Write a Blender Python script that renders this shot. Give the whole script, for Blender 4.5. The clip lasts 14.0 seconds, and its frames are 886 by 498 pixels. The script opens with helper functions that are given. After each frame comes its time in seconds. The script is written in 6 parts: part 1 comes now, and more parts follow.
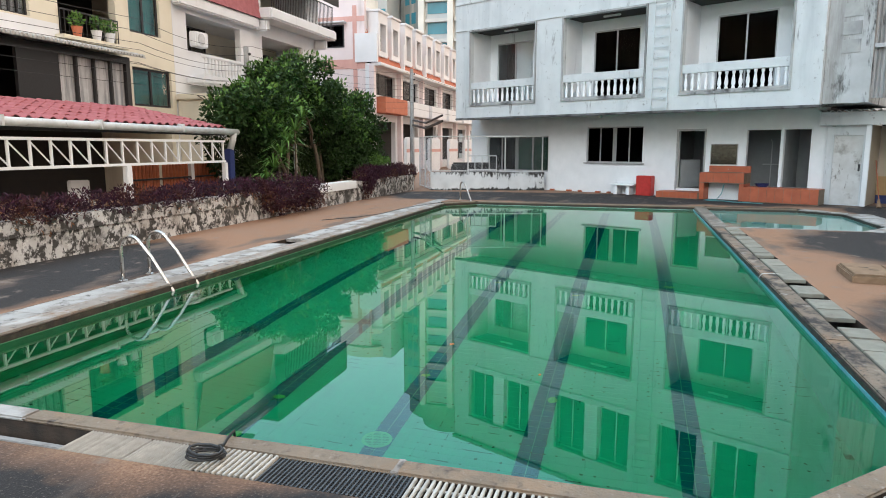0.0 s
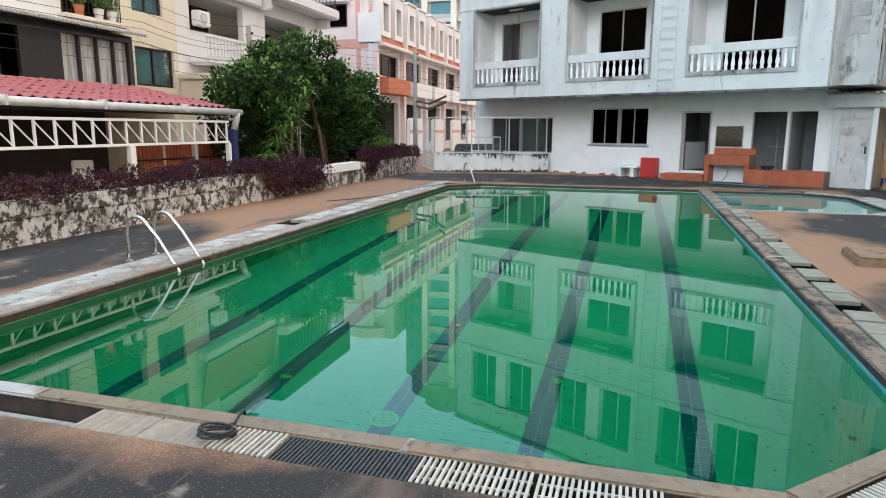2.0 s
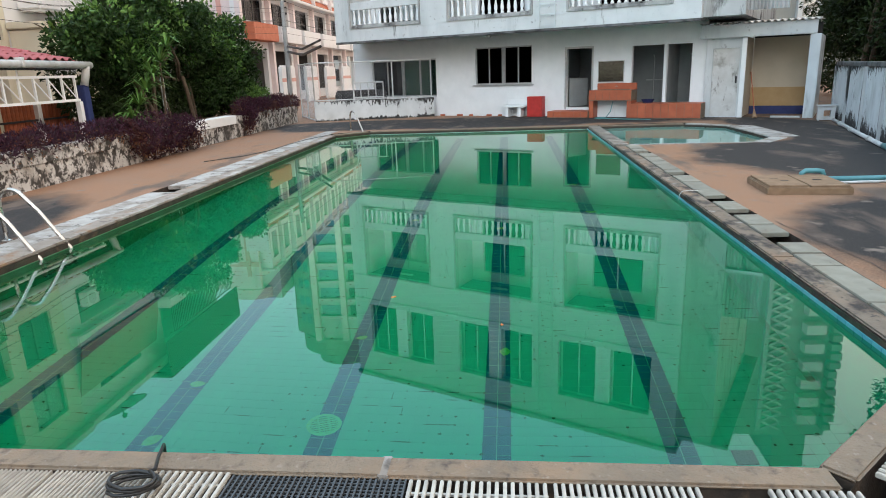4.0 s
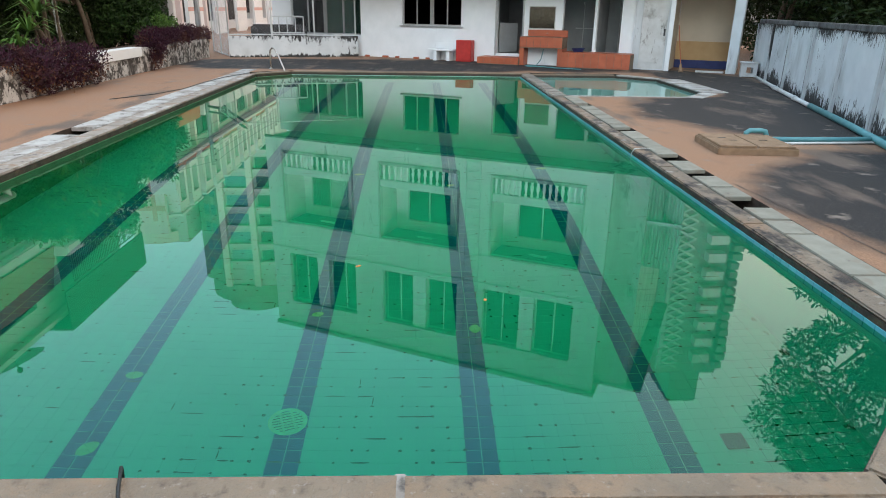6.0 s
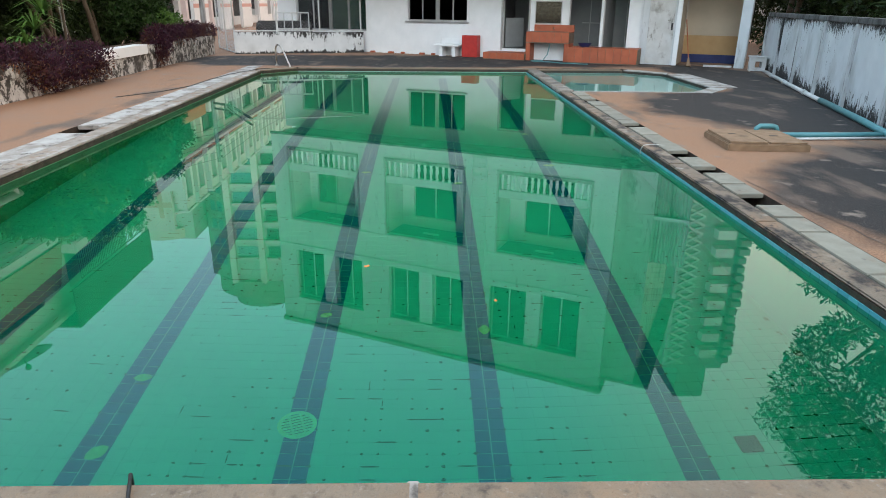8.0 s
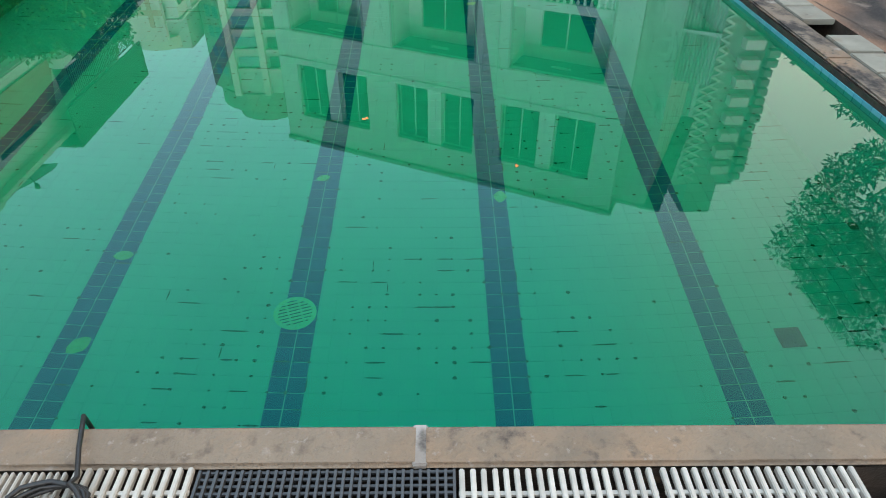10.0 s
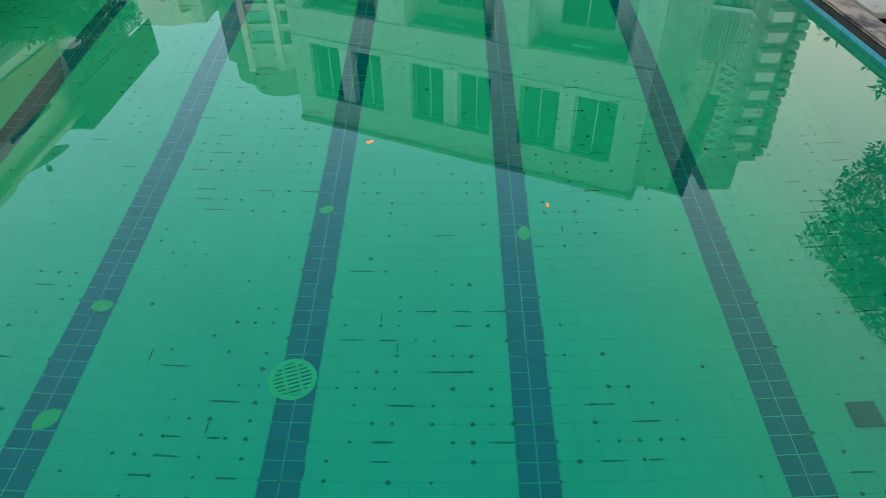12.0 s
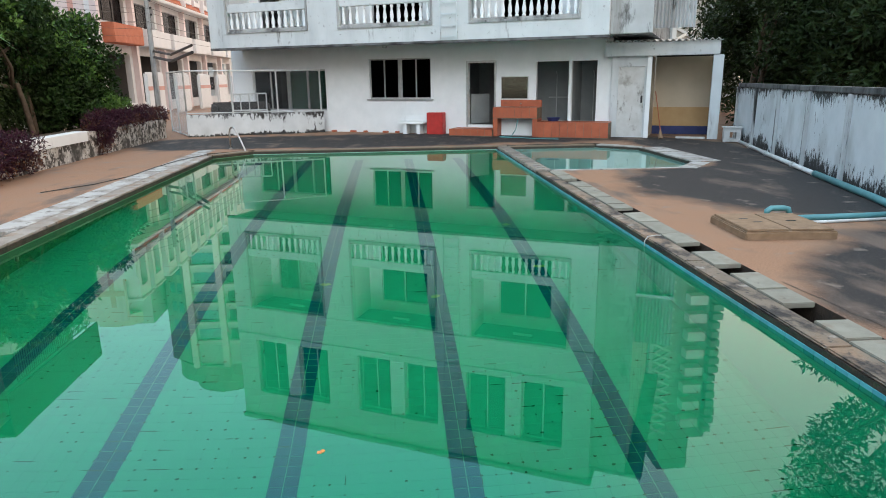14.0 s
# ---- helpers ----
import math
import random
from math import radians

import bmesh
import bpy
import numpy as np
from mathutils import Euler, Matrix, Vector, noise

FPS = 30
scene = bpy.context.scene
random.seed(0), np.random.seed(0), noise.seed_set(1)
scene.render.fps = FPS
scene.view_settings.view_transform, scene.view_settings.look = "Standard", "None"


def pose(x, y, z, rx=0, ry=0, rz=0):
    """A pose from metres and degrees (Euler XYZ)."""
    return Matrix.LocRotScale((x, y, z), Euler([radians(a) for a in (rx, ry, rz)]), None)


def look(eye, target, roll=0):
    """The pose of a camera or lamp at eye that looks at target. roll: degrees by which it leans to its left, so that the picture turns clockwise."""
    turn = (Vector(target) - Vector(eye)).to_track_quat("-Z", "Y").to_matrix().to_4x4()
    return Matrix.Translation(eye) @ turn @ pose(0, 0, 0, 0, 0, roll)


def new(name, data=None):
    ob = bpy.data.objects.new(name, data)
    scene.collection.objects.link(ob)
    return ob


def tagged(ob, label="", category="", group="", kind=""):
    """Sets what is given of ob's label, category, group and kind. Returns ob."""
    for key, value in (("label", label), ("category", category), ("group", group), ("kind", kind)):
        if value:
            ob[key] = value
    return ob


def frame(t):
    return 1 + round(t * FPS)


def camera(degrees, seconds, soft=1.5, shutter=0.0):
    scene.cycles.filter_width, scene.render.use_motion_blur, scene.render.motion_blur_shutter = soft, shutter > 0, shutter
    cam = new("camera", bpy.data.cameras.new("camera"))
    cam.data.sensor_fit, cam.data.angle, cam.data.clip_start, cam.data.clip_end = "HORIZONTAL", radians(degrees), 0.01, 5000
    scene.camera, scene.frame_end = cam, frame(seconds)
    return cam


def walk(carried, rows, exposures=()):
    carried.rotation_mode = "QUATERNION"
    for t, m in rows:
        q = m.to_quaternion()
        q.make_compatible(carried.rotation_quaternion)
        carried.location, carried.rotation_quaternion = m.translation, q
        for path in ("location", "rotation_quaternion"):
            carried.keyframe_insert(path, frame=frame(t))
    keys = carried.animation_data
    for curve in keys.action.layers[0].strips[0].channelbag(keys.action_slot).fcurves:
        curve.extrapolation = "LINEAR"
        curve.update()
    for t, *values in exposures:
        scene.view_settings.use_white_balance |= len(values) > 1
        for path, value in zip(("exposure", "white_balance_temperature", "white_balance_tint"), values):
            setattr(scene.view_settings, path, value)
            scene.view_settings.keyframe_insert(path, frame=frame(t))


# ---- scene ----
cam = camera(68.19, 14.0, soft=0.95)
PATH = [
    (0, (1.078, -2.992, 1.598), (-1.667, 6.501, 0.063), 0.02),
    (0.5, (1.092, -3.006, 1.603), (-1.607, 6.505, 0.103), -0.05),
    (1, (1.082, -3.004, 1.600), (-1.618, 6.497, 0.037), -0.06),
    (1.5, (1.080, -3.011, 1.601), (-1.680, 6.438, -0.158), -0.08),
    (2, (1.044, -3.008, 1.597), (-1.720, 6.430, -0.214), 0.21),
    (2.5, (0.970, -3.004, 1.590), (-1.770, 6.425, -0.307), -0.39),
    (3, (0.867, -2.885, 1.577), (-1.507, 6.568, -0.661), -0.49),
    (3.5, (0.767, -2.641, 1.599), (-1.205, 6.857, -0.829), -0.45),
    (4, (0.519, -2.425, 1.583), (-0.478, 7.173, -1.040), -2.08),
    (4.2, (0.412, -2.376, 1.602), (-0.291, 7.200, -1.193), -1.60),
    (6.3, (0.072, -1.958, 1.614), (0.410, 7.419, -1.844), 0.83),
    (6.5, (0.070, -1.958, 1.616), (0.346, 7.420, -1.847), 0.87),
    (7, (0.069, -1.903, 1.572), (0.204, 7.458, -1.942), 0.69),
    (7.5, (0.079, -1.929, 1.602), (0.220, 7.437, -1.898), 0.68),
    (8, (0.050, -1.920, 1.622), (0.294, 7.438, -1.894), 0.49),
    (8.5, (0.020, -1.740, 1.570), (0.630, 7.370, -2.530), 0.80),
    (9, (0.147, -1.483, 1.610), (0.039, 7.066, -3.578), -0.44),
    (9.2, (0.084, -1.510, 1.630), (0.242, 6.670, -4.110), -0.14),
    (11.3, (0.040, -0.665, 1.592), (-0.060, 7.200, -4.580), 0.20),
    (11.5, (0.058, -0.649, 1.600), (-0.162, 7.160, -4.643), -0.92),
    (12, (0.049, -0.634, 1.590), (-0.090, 7.117, -4.727), -0.84),
    (12.5, (0.046, -0.643, 1.605), (-0.001, 7.185, -4.617), -0.79),
    (13, (0.052, -0.653, 1.631), (0.043, 7.411, -4.284), -0.90),
    (13.5, (0.064, -0.672, 1.669), (0.306, 8.274, -2.793), -1.44),
    (14, (0.017, -0.578, 1.653), (0.770, 9.073, -0.856), -0.76),
]
walk(cam, [(t, look(eye, target, roll)) for t, eye, target, roll in PATH])

# ---- light ----
world = bpy.data.worlds.new("overcast_sky")
scene.world = world
world.use_nodes = True
wn, wl = world.node_tree.nodes, world.node_tree.links
wn.clear()
w_out, w_bg, w_sky, w_mix = wn.new("ShaderNodeOutputWorld"), wn.new("ShaderNodeBackground"), wn.new("ShaderNodeTexSky"), wn.new("ShaderNodeMix")
w_sky.sky_type, w_sky.sun_disc = "NISHITA", False
w_sky.sun_elevation, w_sky.sun_rotation = radians(29), radians(187)
w_sky.air_density, w_sky.dust_density, w_sky.ozone_density = 1.2, 6.0, 1.0
w_mix.data_type = "RGBA"
w_mix.inputs[0].default_value = 0.86
# cloud layer: brighter overhead than at the horizon, thinner and warmer to the east
w_co, w_sep, w_up, w_east = wn.new("ShaderNodeTexCoord"), wn.new("ShaderNodeSeparateXYZ"), wn.new("ShaderNodeMapRange"), wn.new("ShaderNodeMapRange")
w_lift, w_warm = wn.new("ShaderNodeMix"), wn.new("ShaderNodeMix")
wl.new(w_co.outputs["Generated"], w_sep.inputs[0])
wl.new(w_sep.outputs[2], w_up.inputs[0])
wl.new(w_sep.outputs[0], w_east.inputs[0])
w_up.interpolation_type = w_east.interpolation_type = "SMOOTHSTEP"
w_up.inputs[1].default_value, w_up.inputs[2].default_value = -0.05, 0.6
w_east.inputs[1].default_value, w_east.inputs[2].default_value = 0.1, 0.5
w_lift.data_type = w_warm.data_type = "RGBA"
w_lift.inputs[6].default_value, w_lift.inputs[7].default_value = (12.5, 13.7, 14.6, 1), (15.0, 20.5, 26.0, 1)
w_warm.blend_type = "MULTIPLY"
w_warm.inputs[7].default_value = (1.9, 1.22, 0.85, 1)
wl.new(w_up.outputs[0], w_lift.inputs[0])
wl.new(w_east.outputs[0], w_warm.inputs[0])
wl.new(w_lift.outputs[2], w_warm.inputs[6])
wl.new(w_warm.outputs[2], w_mix.inputs[7])
wl.new(w_sky.outputs[0], w_mix.inputs[6])
wl.new(w_mix.outputs[2], w_bg.inputs[0])
w_bg.inputs[1].default_value = 0.15
wl.new(w_bg.outputs[0], w_out.inputs[0])
sun = new("sun", bpy.data.lights.new("sun", "SUN"))
sun.data.energy, sun.data.angle, sun.data.color = 1.0, radians(25), (1.0, 0.97, 0.93)
sun.matrix_world = look((-3, -17, 14), (0, 8, 0))
scene.view_settings.exposure = -0.58

# ---- materials ----
def nodes_of(name):
    m = bpy.data.materials.new(name)
    m.use_nodes = True
    return m, m.node_tree.nodes, m.node_tree.links, m.node_tree.nodes["Principled BSDF"]


def noise_node(N, L, scale, detail=4.0, stretch=(1, 1, 1), rough=0.55):
    geo, mp, tx = N.new("ShaderNodeNewGeometry"), N.new("ShaderNodeMapping"), N.new("ShaderNodeTexNoise")
    mp.inputs["Scale"].default_value = stretch
    tx.inputs["Scale"].default_value, tx.inputs["Detail"].default_value, tx.inputs["Roughness"].default_value = scale, detail, rough
    L.new(geo.outputs["Position"], mp.inputs[0])
    L.new(mp.outputs[0], tx.inputs["Vector"])
    return tx.outputs[0]


def ramp_node(N, L, src, lo, hi):
    r = N.new("ShaderNodeMapRange")
    r.inputs[1].default_value, r.inputs[2].default_value = lo, hi
    r.clamp = True
    L.new(src, r.inputs[0])
    return r.outputs[0]


def mix_node(N, L, fac, a, b):
    m = N.new("ShaderNodeMix")
    m.data_type = "RGBA"
    for sock, v in ((m.inputs[0], fac), (m.inputs[6], a), (m.inputs[7], b)):
        if isinstance(v, (int, float)):
            sock.default_value = v
        elif isinstance(v, tuple):
            sock.default_value = (*v, 1)
        else:
            L.new(v, sock)
    return m.outputs[2]


def surf(name, base, alt=None, scale=6.0, rough=0.6, metal=0.0, bump=0.2, stains=(), random_piece=0.0, fine=60.0, spec=0.5):
    """A worn surface. stains: rows of colour, scale, from, to, stretch."""
    m, N, L, B = nodes_of(name)
    alt = alt or tuple(c * 0.8 for c in base)
    grain = noise_node(N, L, scale)
    col = mix_node(N, L, ramp_node(N, L, grain, 0.3, 0.7), base, alt)
    for c, sc, lo, hi, st in stains:
        col = mix_node(N, L, ramp_node(N, L, noise_node(N, L, sc, 6.0, st, 0.65), lo, hi), col, c)
    if random_piece:
        info, hsv, mr = N.new("ShaderNodeObjectInfo"), N.new("ShaderNodeHueSaturation"), N.new("ShaderNodeMapRange")
        mr.inputs[3].default_value, mr.inputs[4].default_value = 1 - random_piece, 1 + random_piece
        L.new(info.outputs["Random"], mr.inputs[0])
        L.new(mr.outputs[0], hsv.inputs["Value"])
        L.new(col, hsv.inputs["Color"])
        col = hsv.outputs[0]
    L.new(col, B.inputs["Base Color"])
    B.inputs["Metallic"].default_value = metal
    B.inputs["Specular IOR Level"].default_value = spec
    rr = N.new("ShaderNodeMapRange")
    rr.inputs[3].default_value, rr.inputs[4].default_value = max(rough - 0.12, 0.02), min(rough + 0.12, 1)
    L.new(grain, rr.inputs[0])
    L.new(rr.outputs[0], B.inputs["Roughness"])
    if bump:
        bp, fn = N.new("ShaderNodeBump"), noise_node(N, L, fine, 3.0)
        bp.inputs["Strength"].default_value, bp.inputs["Distance"].default_value = bump, 0.01
        L.new(fn, bp.inputs["Height"])
        L.new(bp.outputs[0], B.inputs["Normal"])
    return m


S1, VERT = (1, 1, 1), (1, 1, 0.12)
GRIME = (0.035, 0.035, 0.035)
M_WHITE = surf("white_paint", (0.61, 0.645, 0.655), (0.55, 0.585, 0.595), 2.0, 0.75, bump=0.15,
               stains=(((0.42, 0.46, 0.48), 1.2, 0.52, 0.75, VERT), ((0.13, 0.135, 0.135), 3.2, 0.625, 0.73, (1, 1, 0.2)), ((0.3, 0.31, 0.31), 8.0, 0.62, 0.72, S1)))
M_WHITE2 = surf("white_paint_clean", (0.80, 0.83, 0.845), (0.74, 0.775, 0.79), 3.0, 0.7, bump=0.1, stains=(((0.35, 0.37, 0.38), 3.0, 0.64, 0.8, VERT),))
M_GREYWALL = surf("grimy_render", (0.42, 0.43, 0.42), (0.3, 0.31, 0.31), 3.0, 0.85, bump=0.4,
                  stains=((GRIME, 2.0, 0.5, 0.68, VERT), ((0.2, 0.12, 0.07), 1.4, 0.62, 0.78, VERT)))
M_STAINW = surf("white_wall_with_black_runs", (0.50, 0.52, 0.525), (0.40, 0.415, 0.415), 2.0, 0.8, bump=0.3,
                stains=(((0.3, 0.3, 0.29), 1.6, 0.5, 0.62, VERT), (GRIME, 2.6, 0.56, 0.64, (1, 1, 0.22)), ((0.05, 0.05, 0.045), 0.9, 0.6, 0.68, (1, 1, 0.4))))
# white-grey interiors set to mid grey, part of their shade in the colour
M_INSIDE = surf("interior_paint_and_shade", (0.32, 0.34, 0.34), None, 2.0, 0.8)
# near-black: shade of rooms and undersides put into the colour, also dark sheets
M_DARK = surf("room_shade_and_dark_sheet", (0.02, 0.02, 0.022), (0.035, 0.033, 0.03), 3.0, 0.8)
M_PEEL = surf("peeling_whitewash", (0.60, 0.61, 0.60), (0.46, 0.46, 0.45), 5.0, 0.9, bump=0.7, fine=25,
              stains=(((0.33, 0.31, 0.28), 2.2, 0.48, 0.62, (1, 1, 0.9)), ((0.05, 0.048, 0.045), 5.5, 0.475, 0.54, (1, 1, 0.8)), ((0.62, 0.62, 0.6), 11.0, 0.58, 0.64, S1),
                      ((0.04, 0.038, 0.035), 13.0, 0.56, 0.62, (1, 1, 0.7)), ((0.045, 0.043, 0.04), 1.0, 0.54, 0.66, (1, 1, 1.5))))
M_FENCEWALL = surf("streaked_boundary_wall", (0.62, 0.67, 0.69), (0.54, 0.59, 0.61), 2.0, 0.85, bump=0.35,
                   stains=(((0.38, 0.4, 0.4), 2.0, 0.52, 0.7, VERT), (GRIME, 4.0, 0.61, 0.7, VERT)))
M_COPING = surf("worn_concrete_coping", (0.235, 0.185, 0.135), (0.17, 0.135, 0.10), 3.0, 0.92, bump=1.0, random_piece=0.06, fine=70,
                stains=(((0.25, 0.175, 0.115), 2.2, 0.48, 0.68, S1), ((0.13, 0.10, 0.075), 14.0, 0.55, 0.68, S1), ((0.30, 0.26, 0.22), 26.0, 0.60, 0.72, S1), ((0.055, 0.045, 0.04), 5.5, 0.62, 0.72, S1)))
M_COPINGW = surf("whitewashed_coping", (0.42, 0.415, 0.40), (0.32, 0.31, 0.29), 4.0, 0.85, bump=0.5, random_piece=0.08,
                 stains=(((0.24, 0.215, 0.19), 2.0, 0.47, 0.6, S1), ((0.09, 0.08, 0.07), 6.0, 0.56, 0.66, S1)))
M_COVER = surf("cream_cover_plate", (0.25, 0.245, 0.20), (0.19, 0.185, 0.15), 6.0, 0.7, bump=0.2, random_piece=0.14,
               stains=(((0.2, 0.17, 0.13), 5.0, 0.55, 0.7, S1), ((0.09, 0.08, 0.07), 9.0, 0.63, 0.7, S1)))
M_COPINGR = surf("mossy_dark_coping", (0.22, 0.175, 0.13), (0.14, 0.115, 0.09), 3.0, 0.92, bump=1.0, random_piece=0.08, fine=60,
                 stains=(((0.25, 0.16, 0.10), 1.8, 0.5, 0.66, (1, 0.5, 1)), ((0.33, 0.31, 0.28), 4.5, 0.58, 0.68, S1), ((0.035, 0.03, 0.028), 3.4, 0.51, 0.62, (1, 0.6, 1)), ((0.05, 0.045, 0.04), 16.0, 0.57, 0.66, S1)))
M_COPINGG = surf("grey_brown_coping", (0.30, 0.27, 0.24), (0.22, 0.19, 0.16), 4.0, 0.9, bump=0.7, random_piece=0.06, fine=40,
                 stains=(((0.46, 0.45, 0.43), 1.6, 0.55, 0.68, (1, 0.5, 1)), ((0.24, 0.15, 0.09), 3.5, 0.52, 0.66, S1), ((0.08, 0.07, 0.06), 6.0, 0.58, 0.68, S1)))
M_DIVIDER = surf("weathered_plank", (0.26, 0.24, 0.21), (0.18, 0.16, 0.14), 8.0, 0.85, bump=0.4, random_piece=0.15, stains=(((0.4, 0.38, 0.35), 5.0, 0.58, 0.7, S1),))
M_EDGE = surf("dark_brown_black", (0.06, 0.042, 0.03), (0.022, 0.018, 0.015), 9.0, 0.6, bump=0.5, stains=(((0.12, 0.08, 0.05), 6.0, 0.6, 0.7, S1),))
M_SLAT = surf("white_plastic_slat", (0.46, 0.44, 0.39), (0.36, 0.34, 0.3), 20.0, 0.5, bump=0.1, random_piece=0.12)
M_MESH = surf("dark_grating", (0.05, 0.055, 0.06), None, 20.0, 0.5, bump=0.1)
M_STEEL = surf("stainless_steel", (0.62, 0.6, 0.57), (0.5, 0.47, 0.43), 15.0, 0.28, metal=1.0, bump=0.05)
M_ALU = surf("aluminium_frame", (0.5, 0.52, 0.53), None, 10.0, 0.4, metal=0.6, bump=0.0)
M_IRON = surf("black_iron", (0.025, 0.025, 0.027), None, 20.0, 0.5, bump=0.1)
M_PIPEW = surf("white_pvc", (0.6, 0.62, 0.62), (0.45, 0.46, 0.45), 5.0, 0.5, bump=0.05, stains=(((0.2, 0.2, 0.19), 6.0, 0.6, 0.75, S1),))
M_PIPET = surf("teal_pvc", (0.09, 0.27, 0.29), (0.07, 0.22, 0.24), 6.0, 0.45, bump=0.05)
M_RED = surf("red_paint", (0.5, 0.035, 0.03), (0.4, 0.03, 0.025), 8.0, 0.5, bump=0.1)
M_BRICKRED = surf("red_glazed_tile", (0.42, 0.11, 0.05), (0.34, 0.085, 0.04), 5.0, 0.5, bump=0.1, stains=(((0.24, 0.08, 0.05), 3.0, 0.6, 0.7, S1),), random_piece=0.08)
M_ROOFTILE = surf("faded_red_roof_tile", (0.36, 0.11, 0.12), (0.27, 0.075, 0.08), 5.0, 0.7, bump=0.3, stains=(((0.45, 0.36, 0.34), 2.5, 0.64, 0.75, S1),))
M_ORANGE = surf("terracotta_tile", (0.5, 0.16, 0.08), (0.42, 0.12, 0.06), 3.0, 0.7, bump=0.3)
M_PINK = surf("pale_pink_render", (0.74, 0.655, 0.655), (0.68, 0.59, 0.585), 1.0, 0.8, stains=(((0.4, 0.35, 0.33), 0.8, 0.6, 0.8, VERT),))
M_SALMON = surf("salmon_band", (0.62, 0.36, 0.31), (0.55, 0.31, 0.27), 2.0, 0.8)
M_CREAM = surf("cream_render", (0.70, 0.655, 0.53), (0.64, 0.60, 0.48), 1.2, 0.8, stains=(((0.48, 0.42, 0.33), 1.0, 0.55, 0.8, VERT),))
M_HOUSEW = surf("offwhite_render", (0.72, 0.735, 0.75), (0.66, 0.675, 0.685), 1.2, 0.8, stains=(((0.45, 0.44, 0.42), 1.0, 0.62, 0.82, VERT),))
M_BLUEP = surf("blue_paint", (0.02, 0.035, 0.14), None, 6.0, 0.6)
M_BEIGE = surf("beige_panel", (0.58, 0.49, 0.37), (0.52, 0.44, 0.33), 2.0, 0.8)
M_TAN = surf("tan_band", (0.5, 0.33, 0.16), (0.44, 0.28, 0.13), 3.0, 0.8)
M_BARK = surf("bark", (0.11, 0.08, 0.055), (0.06, 0.045, 0.03), 12.0, 0.9, bump=0.8, fine=30)
M_RUBBER = surf("black_hose", (0.02, 0.02, 0.02), None, 20.0, 0.45)
M_WOODO = surf("orange_stained_wood", (0.38, 0.1, 0.035), (0.28, 0.075, 0.03), 8.0, 0.6, bump=0.2)
M_SLAB = surf("sandy_concrete_slab", (0.27, 0.175, 0.105), (0.19, 0.12, 0.07), 8.0, 0.9, bump=0.5)
M_TOWER = surf("tower_concrete", (0.6, 0.6, 0.57), None, 0.4, 0.8)
M_TOWERG = surf("tower_grey", (0.5, 0.53, 0.52), None, 0.4, 0.8)
M_CURTAIN = surf("pale_curtain", (0.66, 0.68, 0.7), (0.5, 0.52, 0.54), 3.0, 0.9, stains=(((0.3, 0.32, 0.34), 9.0, 0.45, 0.6, (1, 1, 0.05)),))
M_TEALCUR = surf("teal_curtain", (0.04, 0.25, 0.23), (0.03, 0.17, 0.16), 6.0, 0.8, stains=(((0.02, 0.1, 0.1), 9.0, 0.5, 0.6, (1, 1, 0.05)),))


